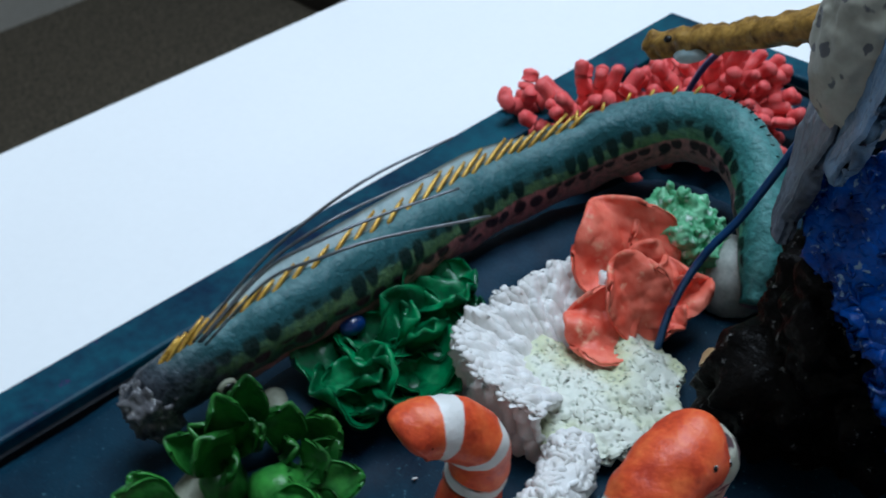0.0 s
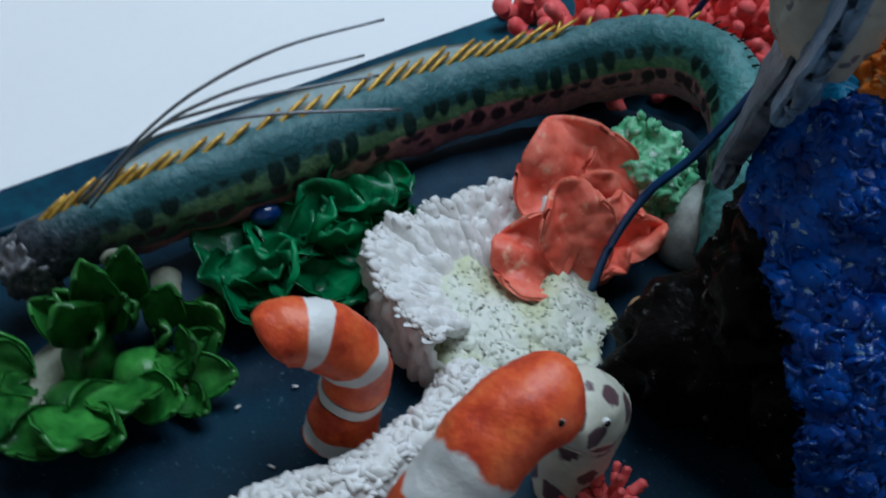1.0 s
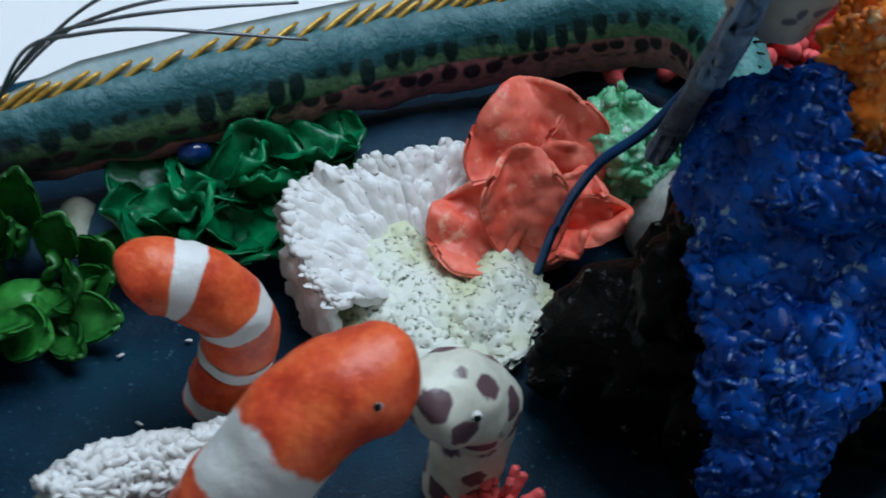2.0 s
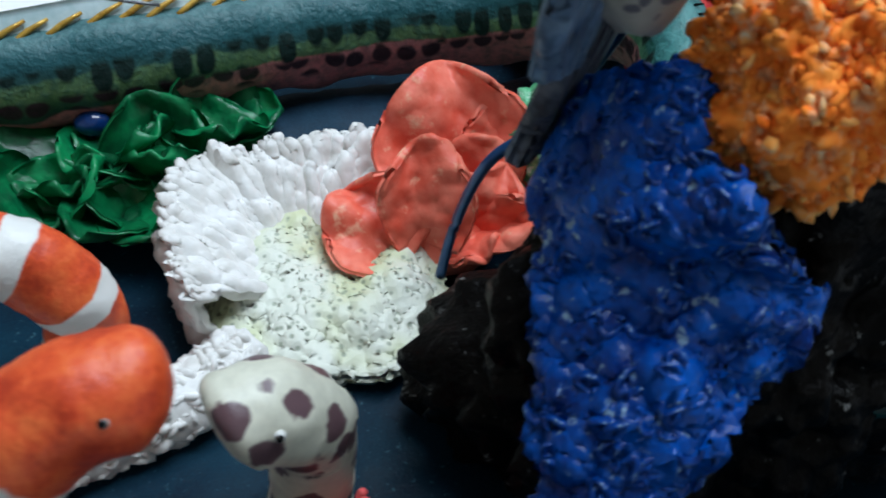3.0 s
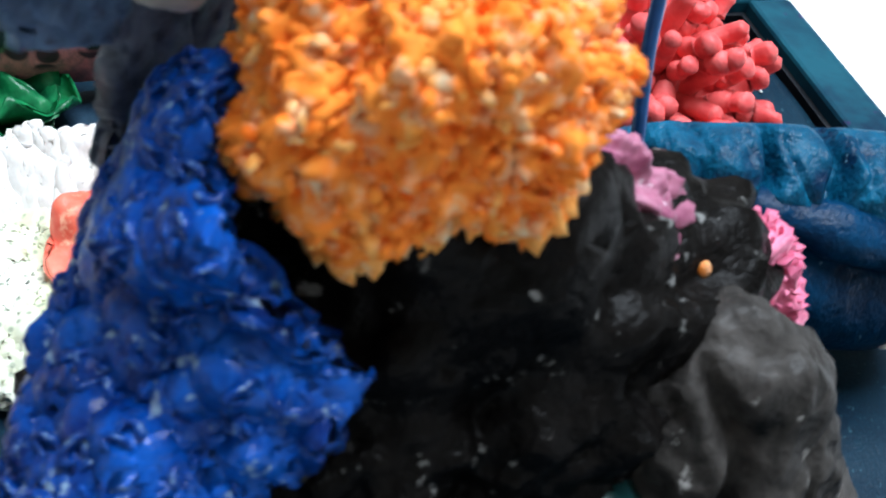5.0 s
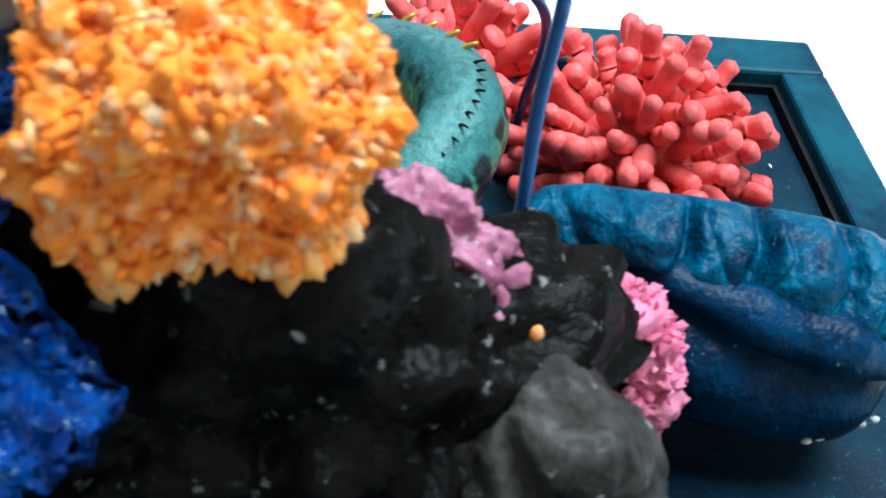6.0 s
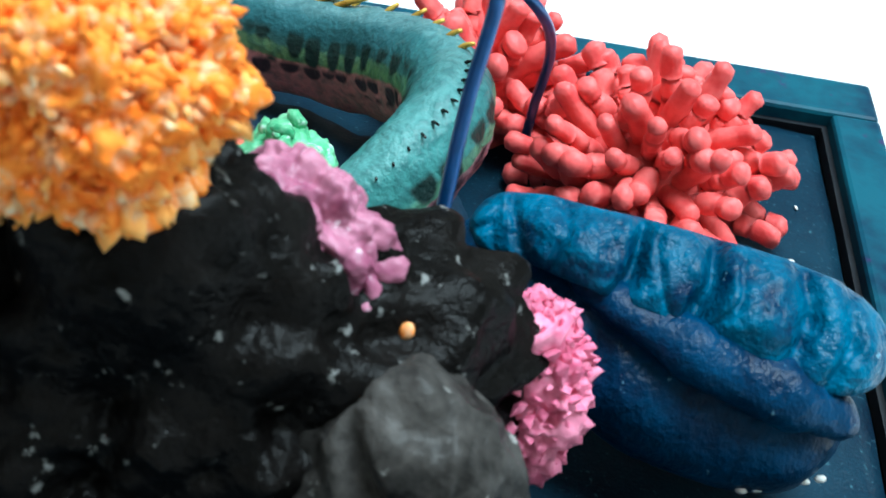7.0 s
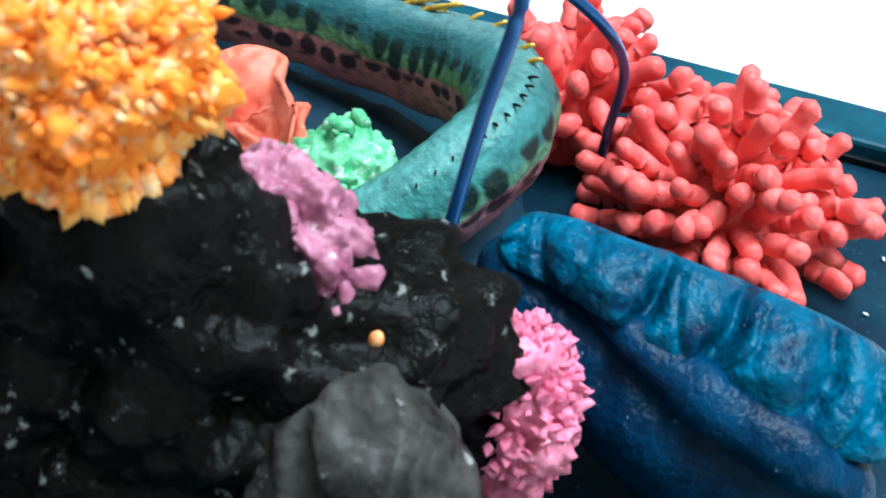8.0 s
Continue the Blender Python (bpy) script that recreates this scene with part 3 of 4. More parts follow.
# ---- leafy seaweeds ----
def leaf(parent, base, out, up, length, width, curl, wave, mat, seed, thick=0.0011, spoon=0.0):
    o, n = Vector(out).normalized(), Vector(up)
    n = (n - o * n.dot(o)).normalized()
    s = o.cross(n)
    r2 = random.Random(seed)
    ph, k = r2.uniform(0, 6.3), r2.choice((1.5, 2, 2.6))

    def fn(u, w):
        a = (w - 0.5) * 2
        prof = math.sin(math.pi * min(1, 0.10 + 0.86 * u) ** 0.8) ** 0.42
        prof *= 1 - spoon * 0.62 * max(0.0, 1 - u / 0.55) ** 1.3
        rim = max(abs(a), max(0, u - 0.55) / 0.45)
        z = curl * length * (a * a * 0.55 + 0.7 * u * u) + wave * length * rim * math.sin(k * (u * 2.2 + a * 2.2) + ph)
        q = Vector(base) + o * length * u * (1 - 0.12 * a * a) + s * a * width * 0.5 * prof + n * z
        return q + n * 0.0006 * noise.noise(q * 400)
    mesh_ob("leaf", *shell(fn, 14, 12, thick), mat, parent)


def weed(name, label, group, spots, mat, length, curl, wave, seed, wide=1.0):
    t = thing(name, label, "seaweed", group, at=(0.002, 0.002, 0))
    r2 = random.Random(seed)
    for i, (x, y, z, n) in enumerate(spots):
        for k in range(n):
            az = 2 * math.pi * (k + r2.uniform(-0.3, 0.3)) / n + i
            el = r2.uniform(0.1, 0.95)
            out = Vector((math.cos(az) * math.cos(el), math.sin(az) * math.cos(el), math.sin(el)))
            up = Vector((-math.cos(az) * math.sin(el), -math.sin(az) * math.sin(el), math.cos(el)))
            ln = length * r2.uniform(0.75, 1.25)
            leaf(t, (x + out.x * 0.002, y + out.y * 0.002, z), out, up, ln, ln * wide * r2.uniform(0.8, 1.1), curl * r2.uniform(0.6, 1.3), wave, mat, seed * 100 + i * 10 + k)
        v, f = lump((x, y, z * 0.5), (0.006, 0.006, max(0.003, z * 0.6)), 3, 0.2, 120, i, flat=0.0)
        mesh_ob("stem", v, f, mat, t)
    return t


weed("ruffled_seaweed", "dark green ruffled clay seaweed on the blue board", "seaweeds",
     [(0.062, -0.202, 0.008, 5), (0.071, -0.217, 0.008, 5), (0.067, -0.236, 0.008, 6), (0.079, -0.226, 0.005, 5), (0.064, -0.222, 0.009, 5), (0.073, -0.205, 0.006, 4), (0.075, -0.242, 0.005, 4)], M["leaf_dark"], 0.0140, 0.24, 0.10, 11, 1.35)
# spoon-shaped leaves: root x, y, z; tip x, y, z; width
SPOONS = ((0.072, -0.294, 0.008, 0.067, -0.306, 0.017, 0.011), (0.090, -0.290, 0.010, 0.104, -0.299, 0.016, 0.015), (0.082, -0.297, 0.008, 0.090, -0.309, 0.012, 0.013),
          (0.088, -0.278, 0.009, 0.100, -0.283, 0.013, 0.015), (0.089, -0.268, 0.006, 0.096, -0.256, 0.006, 0.010), (0.084, -0.264, 0.008, 0.092, -0.261, 0.014, 0.011),
          (0.070, -0.278, 0.010, 0.073, -0.286, 0.026, 0.013), (0.068, -0.274, 0.011, 0.071, -0.276, 0.034, 0.010), (0.067, -0.269, 0.010, 0.067, -0.265, 0.028, 0.010),
          (0.075, -0.264, 0.008, 0.076, -0.260, 0.021, 0.010), (0.078, -0.258, 0.005, 0.083, -0.252, 0.014, 0.012))
spoon_weed = thing("leafy_seaweed", "bright leaf-green clay seaweed with rounded cupped leaves", "seaweed", "seaweeds")
for k, (x, y, z, tx, ty, tz, wd) in enumerate(SPOONS):
    foot, tip = Vector((x, y, z)), Vector((tx, ty, tz))
    leaf(spoon_weed, foot, tip - foot, (0.75, -0.35, 0.75), (tip - foot).length * 1.1, wd * 1.15, 0.16, 0.025, M["leaf_light"], 40 + k, 0.0013, 1.0)
    side = (tip - foot).cross(Vector((0, 0, 1))).normalized()
    for turn_by, reach in ((0.9, 0.62), (-0.8, 0.55)):
        o = (tip - foot) * reach + side * wd * turn_by
        leaf(spoon_weed, foot - Vector((0, 0, 0.003)), o, (0.6, -0.3, 0.8), o.length * 1.1, wd * 0.85, 0.22, 0.03, M["leaf_light"], 60 + 3 * k + (turn_by > 0), 0.0013, 1.0)
for x, y in ((0.070, -0.282), (0.084, -0.272), (0.084, -0.290)):
    v, f = lump((x, y, 0.003), (0.008, 0.008, 0.008), 3, 0.2, 120, x * 99, flat=0.0)
    mesh_ob("stem", v, f, M["leaf_light"], spoon_weed)
shards = ((0.070, -0.291, 0.003, 20), (0.064, -0.257, 0.0025, 70), (0.079, -0.302, 0.003, -30))
for x, y, z, a in shards:
    v, f = shell(lambda u, w: Vector(((u - 0.5) * 0.014 * (1 - 0.5 * w), (w - 0.5) * 0.016, 0.003 * math.sin(3 * u) + 0.002 * w)), 8, 8, 0.002)
    ob = tagged(new("shell_shard", data("shell_shard", v, f, M["cream"])), "cream flat clay shard standing among green leaves", "shard", "cream shards")
    ob.matrix_basis = pose(x, y, z, 8, 4, a)


# ---- white frilled coral, sponge, rope coral ----
CC = Vector((0.111, -0.192))
white = thing("frilled_coral", "white frilled clay coral fan with piped ruffles", "coral", at=(0.002, 0.003, -0.001))


def plate_fn(u, w):
    a = radians(107 + u * 181)
    wob = 1 + 0.05 * noise.noise(Vector((u * 14, 0, 5))) + (0.05 * noise.noise(Vector((u * 60, 1, 5))) if w > 0.85 else 0)
    reach = lerp_list([0.020, 0.027, 0.0330, 0.0290, 0.0268, 0.0272, 0.0290, 0.0335, 0.0345, 0.0335, 0.0320, 0.0315, 0.0310], u)
    rim = Vector((CC.x + math.cos(a) * reach * wob, CC.y + math.sin(a) * reach * wob))
    core = Vector((CC.x + math.cos(a) * 0.010, CC.y + math.sin(a) * 0.010))
    p = core.lerp(rim, w)
    ph = u * 64 + 4.5 * noise.noise(Vector((u * 8, w * 1.8, 1))) + 2.2 * w
    fold = 0.5 + 0.5 * math.cos(ph)
    fold2 = 0.5 + 0.5 * math.cos(ph * 2.3 + 5 * noise.noise(Vector((u * 18, w * 4, 8))))
    z = 0.0045 + 0.0150 * w ** 0.85 + 0.0024 * fold * (0.35 + w * (1.25 - w)) + 0.0012 * fold2 * w
    z += 0.0011 * noise.fractal(Vector((p.x, p.y, 0)) * 300, 1, 2, 3)
    if w > 0.9:
        z += 0.0022 * max(0, noise.noise(Vector((u * 95, 3, 0)))) * (w - 0.9) * 10
    return (p.x, p.y, z)


mesh_ob("fan", *shell(plate_fn, 420, 34, 0.0022), M["white"], white)


def wall_fn(u, w):
    q = Vector(plate_fn(u, 1.0))
    a = radians(107 + u * 181)
    k = 0.0012 * math.sin(u * 130 + w * 5) + 0.0024 * noise.noise(Vector((u * 50, w * 6, 3)))
    return (q.x + math.cos(a) * (k - 0.003 * (1 - w)), q.y + math.sin(a) * (k - 0.003 * (1 - w)), q.z * w - 0.0005)


mesh_ob("skirt", *shell(wall_fn, 300, 14, 0.002), M["white"], white)
fv, ff = [], []
for row, count in ((0.97, 150), (0.88, 90), (0.7, 34), (0.55, 26)):
    for k in range(count):
        u = (k + rng.uniform(-0.4, 0.4)) / count
        if not 0.13 < u < 1 or (row < 0.9 and u < 0.55 and rng.random() < 0.75):
            continue
        a = radians(107 + u * 181)
        q = Vector(plate_fn(u, min(row + rng.uniform(-0.05, 0.03), 1.0)))
        out = Vector((math.cos(a) * 0.9, math.sin(a) * 0.9, 0.55)) + Vector([rng.uniform(-0.5, 0.5) for _ in range(3)])
        tw = frame_of(out, (-math.sin(a), math.cos(a), 0))
        sc = rng.uniform(0.6, 1.3)
        off = len(fv)
        for d in BALLS[2][0]:
            p = Vector((d.x * 0.0013 * sc, d.y * 0.0008 * sc, d.z * 0.0016 * sc))
            p *= 1 + 0.4 * noise.noise((q + p) * 700)
            fv.append(q + tw @ p)
        ff += [tuple(i + off for i in t) for t in BALLS[2][1]]
tagged(mesh_ob("ruffle", fv, ff, M["white"], white), kind="stuff")


def sponge_fn(u, w):
    a = radians(-165 + u * 255)
    reach = lerp_list([0.024, 0.026, 0.027, 0.030, 0.033, 0.031, 0.029, 0.026, 0.022, 0.020], u)
    c0 = Vector((0.109, -0.190))
    p = c0 + Vector((math.cos(a), math.sin(a))) * reach * w * (1 + 0.05 * math.sin(u * 41))
    z = 0.0075 - 0.002 * w + 0.004 * math.exp(-((w - 0.5) ** 2) * 9)
    q = Vector((p.x, p.y, 0.0))
    pore = max(0.0, 1 - noise.voronoi(q * 470)[0][0] / 0.45)
    return (p.x, p.y, z - 0.0013 * pore ** 0.7 + 0.0014 * noise.fractal(q * 130, 1, 2, 3))


mesh_ob("sponge_mat", *shell(sponge_fn, 230, 105, 0.0032), M["sponge"], white, "pale green-white porous sponge texture")

rope = thing("rope_coral", "white frilled clay rope coral curling over the board", "coral", at=(0.003, 0.003, -0.001))
ROPE = [(0.124, -0.214, 0.006), (0.131, -0.226, 0.006), (0.134, -0.241, 0.006), (0.135, -0.256, 0.006), (0.132, -0.266, 0.006), (0.131, -0.274, 0.006), (0.134, -0.283, 0.006)]
v, f, uv = tube(ROPE, [0.0060, 0.0068, 0.0066, 0.0062, 0.0056, 0.0050, 0.003], 70, 16, 1.0, 0.0016, 260)
mesh_ob("core", v, f, M["white"], rope)
fv, ff = [], []
rp = spline(ROPE, 120)
for i in range(2, 119):
    d = (rp[i + 1] - rp[i - 1]).normalized()
    side = d.cross(Vector((0, 0, 1))).normalized()
    for k in range(7):
        a = radians(-15 + 35 * k + rng.uniform(-12, 12))
        out = side * math.cos(a) + Vector((0, 0, 1)) * math.sin(a)
        q = rp[i] + out * 0.0058
        tw = frame_of(out + Vector([rng.uniform(-0.7, 0.7) for _ in range(3)]), (rng.uniform(-1, 1), rng.uniform(-1, 1), 0.2))
        sc = rng.uniform(0.5, 1.45)
        off = len(fv)
        for e in BALLS[1][0]:
            fv.append(q + tw @ Vector((e.x * 0.0019 * sc, e.y * 0.0007 * sc, e.z * 0.0017 * sc)))
        ff += [tuple(j + off for j in t) for t in BALLS[1][1]]
tagged(mesh_ob("ruffle", fv, ff, M["white"], rope), kind="stuff")

# ---- orange cup fungus coral ----
cup = thing("cup_coral", "coral-orange clay cup coral with folded petals", "coral")


def petal(foot, tip, nrm, width, cupped, seed, wav=0.085):
    foot, tip = Vector(foot), Vector(tip)
    o = tip - foot
    n = Vector(nrm)
    n = (n - o.normalized() * n.dot(o.normalized())).normalized()
    s = o.normalized().cross(n)
    ph = seed * 1.7

    def fn(u, w):
        a = (w - 0.5) * 2
        wide = width * 0.5 * (0.30 + 0.70 * math.sin(math.pi * min(0.92, 0.15 + 0.68 * u)))
        end = 1 - 0.26 * a * a * u
        z = cupped * (a * a - 0.3) + 0.35 * cupped * math.sin(3 * u) + wav * width * u * math.sin(5 * a + ph + 2 * u)
        q = foot + o * u * end + s * a * wide + n * z
        return q + n * (0.0020 * noise.noise(q * 120 + Vector((seed, 0, 0))) + 0.0009 * noise.fractal(q * 260, 1, 2, 2))
    mesh_ob("petal", *shell(fn, 34, 34, 0.0017), M["petal"], cup)


petal((0.108, -0.158, 0.011), (0.0885, -0.1580, 0.0355), (0.8, -0.3, 0.6), 0.034, 0.0035, 1, 0.065)
petal((0.108, -0.152, 0.011), (0.0975, -0.1450, 0.0310), (0.9, -0.3, 0.6), 0.018, 0.003, 2, 0.07)
petal((0.112, -0.157, 0.010), (0.1035, -0.1540, 0.0265), (0.8, -0.2, 0.7), 0.024, -0.0025, 7, 0.05)
petal((0.1170, -0.1695, 0.0100), (0.1065, -0.1665, 0.0315), (0.8, -0.5, 0.4), 0.020, 0.0042, 3, 0.085)
petal((0.1175, -0.1735, 0.0100), (0.1020, -0.1865, 0.0170), (0.5, -0.1, 0.85), 0.023, 0.0035, 4, 0.10)
petal((0.115, -0.160, 0.009), (0.1110, -0.1505, 0.0225), (0.9, -0.2, 0.5), 0.017, 0.0045, 5, 0.09)
petal((0.115, -0.159, 0.009), (0.1225, -0.1460, 0.0175), (0.5, -0.2, 0.8), 0.012, 0.0030, 6, 0.16)
petal((0.114, -0.161, 0.009), (0.1230, -0.1580, 0.0120), (0.3, -0.1, 0.9), 0.015, -0.002, 8, 0.10)
v, f = lump((0.109, -0.163, 0.006), (0.011, 0.011, 0.009), 3, 0.15, 120, 4, flat=0.0)
mesh_ob("stalk", v, f, M["petal"], cup)

# ---- mint coral on a grey stone ----
v, f = lump((0.116, -0.131, 0.005), (0.013, 0.013, 0.013), 4, 0.12, 70, 5, flat=0.0)
tagged(mesh_ob("stone", v, f, M["stone"], at=(0.0025, 0.003, 0)), "smooth pale grey clay stone on the board", "stone")
mint = thing("mint_coral", "mint green crinkled clay coral on a grey stone", "coral", at=(0.0025, 0.003, -0.002))
v, f = lump((0.100, -0.1395, 0.0165), (0.0135, 0.013, 0.0155), 6, 0.20, 120, 6, 0.0018, 330, flat=0.0)
mesh_ob("mound", v, f, M["mint"], mint)
frills = []
for k in range(3):
    v2, f2 = lump((0, 0, 0.0003), (0.0024, 0.0010, 0.0016), 2, 0.7, 420, 33 + k)
    frills.append(data("frill", v2, f2, M["mint"]))
for k in range(70):
    p = v[rng.randrange(len(v))]
    if p.z < 0.008:
        continue
    n = (p - Vector((0.100, -0.1395, 0.0165))).normalized() + Vector([rng.uniform(-0.5, 0.5) for _ in range(3)])
    placed(frills[k % 3], "frill", Matrix.Translation(p) @ frame_of(n, (rng.uniform(-1, 1), rng.uniform(-1, 1), 0.3)).to_4x4() @ Matrix.Scale(rng.uniform(0.6, 1.1), 4), mint)


# ---- banded and spotted eels ----
def eel(name, label, pts, radii, mat, eye, eye_dir, u_unit, u_off=0.0, at=(0, 0, 0)):
    t = thing(name, label, "eel figure", "garden eels", at=at)
    v, f, uv = tube(pts, radii, 110, 28, 1.0, 0.0007, 130, u_unit, tip=0.13, u_off=u_off)
    mesh_ob("body", v, f, mat, t, uvs=uv)
    e, d = Vector(eye), Vector(eye_dir).normalized()
    v, f = lump(e, (0.0010, 0.0010, 0.0010), 2, 0.0)
    ball_eye = mesh_ob("eye", v, f, M["eye_white"], t, "white bead eye")
    v, f = lump(e + d * 0.0005, (0.0007, 0.0007, 0.0007), 2, 0.0)
    mesh_ob("pupil", v, f, M["black"], ball_eye, "black pupil")
    return t


eel("banded_eel", "orange clay garden eel with white bands, rising from the board",
    [(0.114, -0.2445, -0.002), (0.1145, -0.242, 0.010), (0.116, -0.2405, 0.020), (0.1155, -0.243, 0.029), (0.113, -0.249, 0.0345), (0.1105, -0.255, 0.0355), (0.1095, -0.2585, 0.034)],
    [0.0088, 0.0074, 0.0073, 0.0075, 0.0075, 0.0073, 0.0072], M["banded"], (0.1168, -0.2558, 0.0365), (0.61, -0.78, 0.14), 0.0125, 0.20, (0.0053, 0.002, -0.001))
eel("banded_eel", "thick orange clay garden eel with white bands, head bowed forward",
    [(0.166, -0.270, -0.002), (0.167, -0.269, 0.02), (0.168, -0.265, 0.040), (0.1693, -0.2575, 0.0525), (0.1695, -0.250, 0.0605), (0.1695, -0.2420, 0.0630), (0.1705, -0.2345, 0.0620)],
    [0.0088, 0.0082, 0.0080, 0.0080, 0.0081, 0.0080, 0.0078], M["banded"], (0.1763, -0.2435, 0.0660), (0.81, -0.3, 0.45), 0.034, 0.781, (0.0065, 0.0038, -0.001))
eel("spotted_eel", "cream clay garden eel with brown spots, rising from the board",
    [(0.155, -0.213, -0.002), (0.156, -0.213, 0.012), (0.158, -0.213, 0.023), (0.160, -0.2145, 0.032), (0.1615, -0.2195, 0.039), (0.162, -0.225, 0.0405), (0.1625, -0.229, 0.0395)],
    [0.0078, 0.0072, 0.0070, 0.0076, 0.0082, 0.0081, 0.0078], M["spotted"], (0.1693, -0.2211, 0.0434), (0.88, -0.25, 0.41), 0.02, at=(0.0042, 0.004, -0.0035))

# ---- black rock and what grows on it ----
v, f = lump((0.165, -0.138, 0.030), (0.026, 0.046, 0.046), 6, 0.16, 42, 8, 0.0046, 125, flat=0.0,
            lobes=[((-0.012, -0.036, -0.012), 0.018), ((-0.006, 0.030, 0.012), 0.020), ((0.004, -0.018, 0.026), 0.015), ((0.004, 0.004, 0.034), 0.017), ((0.012, -0.030, -0.006), 0.017)])
ROCK_AT = (0.0055, 0.002, 0)
ROCK = [p + Vector(ROCK_AT) for p in v]
tagged(mesh_ob("black_rock", v, f, M["rock"], at=ROCK_AT), "glossy black clay rock mound, glints put in as grey flecks", "rock")
v, f = lump((0.1835, -0.0985, 0.029), (0.0150, 0.0170, 0.0295), 6, 0.07, 45, 14, 0.0020, 130, flat=0.0, lobes=[((0.0, 0.012, -0.008), 0.0125), ((0.004, -0.010, -0.012), 0.013)])
for p in v:
    fold = 0.0050 * math.exp(-((p.y + 0.1010 + 0.20 * (p.z - 0.04) + 0.004 * noise.noise(p * 70)) / 0.0022) ** 2) + 0.0022 * math.exp(-((p.y + 0.0905 - 0.25 * (p.z - 0.04) + 0.004 * noise.noise(p * 80)) / 0.0014) ** 2)
    p.x -= fold * min(1.0, max(0.0, (p.x - 0.184) / 0.008))
tagged(mesh_ob("grey_rock", v, f, M["grey_rock"]), "dark grey folded clay rock, highlights put in as pale flecks", "rock")

blue = thing("blue_coral", "ultramarine blue clay coral sheet draped over black rock", "coral", at=(0.0064, 0.0028, 0))


def drape(u, w):
    """u down the sheet, w across it."""
    l = lerp_list([Vector(p) for p in ((0.149, -0.166, 0.077), (0.152, -0.1725, 0.066), (0.163, -0.1800, 0.060), (0.176, -0.1855, 0.053), (0.188, -0.188, 0.040), (0.192, -0.191, 0.022))], u)
    r = lerp_list([Vector(p) for p in ((0.162, -0.156, 0.087), (0.174, -0.160, 0.085), (0.183, -0.160, 0.079), (0.188, -0.147, 0.066), (0.191, -0.150, 0.060), (0.194, -0.164, 0.052), (0.198, -0.172, 0.042), (0.202, -0.178, 0.024))], u) - Vector((0, 0.0035, 0))
    q = l.lerp(r, w)
    q += Vector((0.55, -0.45, 0.5)) * (0.007 * math.sin(math.pi * w) * math.sin(math.pi * (0.15 + 0.8 * u)))
    jag = 0.0035 * noise.noise(Vector((u * 9, (0 if w < 0.5 else 7), 2)))
    q += (r - l).normalized() * jag * abs(w - 0.5) * 2
    scale = abs(noise.noise(Vector((q.x * 260, q.y * 260, q.z * 520)))) + 0.5 * abs(noise.noise(q * 900))
    return q + Vector((0.6, -0.3, 0.6)) * (0.0030 * noise.fractal(q * 170, 1, 2, 3) + 0.0012 * (0.4 - scale) + 0.0022 * (0.5 - noise.voronoi(q * 150)[0][0]))


sheet = mesh_ob("sheet", *shell(drape, 170, 130, 0.005), M["blue"], blue)
curl = []
for s in range(4):
    pts = [(0.0022 * math.cos(a) * (1 - 0.05 * k), 0.0017 * math.sin(a), 0.0002 * k) for k, a in enumerate([0.3, 1.2, 2.2, 3.2, 4.0 + 0.3 * s])]
    v, f, uv = tube(pts, [0.0004, 0.0009, 0.0010, 0.0009, 0.0004], 12, 7, 1.0, 0.0003, 400)
    curl.append(data("curl", v, f, M["blue"]))
for i in range(240):
    u, w = rng.uniform(0.02, 0.98), rng.uniform(0.03, 0.97)
    q = drape(u, w)
    n = (drape(u + 0.01, w) - q).cross(drape(u, w + 0.01) - q).normalized()
    if n.x < 0:
        n.negate()
    m = Matrix.Translation(q + n * 0.0024) @ frame_of(n, (rng.uniform(-1, 1), rng.uniform(-1, 1), 0.3)).to_4x4() @ Matrix.Diagonal((rng.uniform(0.5, 0.95), rng.uniform(0.4, 0.8), 0.7, 1))
    placed(curl[i % 4], "curl", m, sheet)

OC, OR = Vector((0.1775, -0.1408, 0.0892)), Vector((0.0150, 0.0193, 0.0160))
OTURN = Matrix.Rotation(radians(18), 3, "X")
orange = thing("orange_coral", "bright orange tufted clay coral with pale tips on black rock", "coral", at=(0, 0, 0))
v, f = lump(OC, OR, 6, 0.24, 130, 21, 0.0022, 330, turn=OTURN)
mesh_ob("mound", v, f, M["orange"], orange)
tufts = []
for s in range(5):
    v, f = lump((0, 0, 0.0003), (0.0008 + 0.0001 * s, 0.0006, 0.0017), 2, 0.7, 500, 30 + s)
    tufts.append(data("tuft", v, f, M["orange"] if s < 4 else M["orange_tip"]))
NT = 2200
rest = {False: ([], []), True: ([], [])}
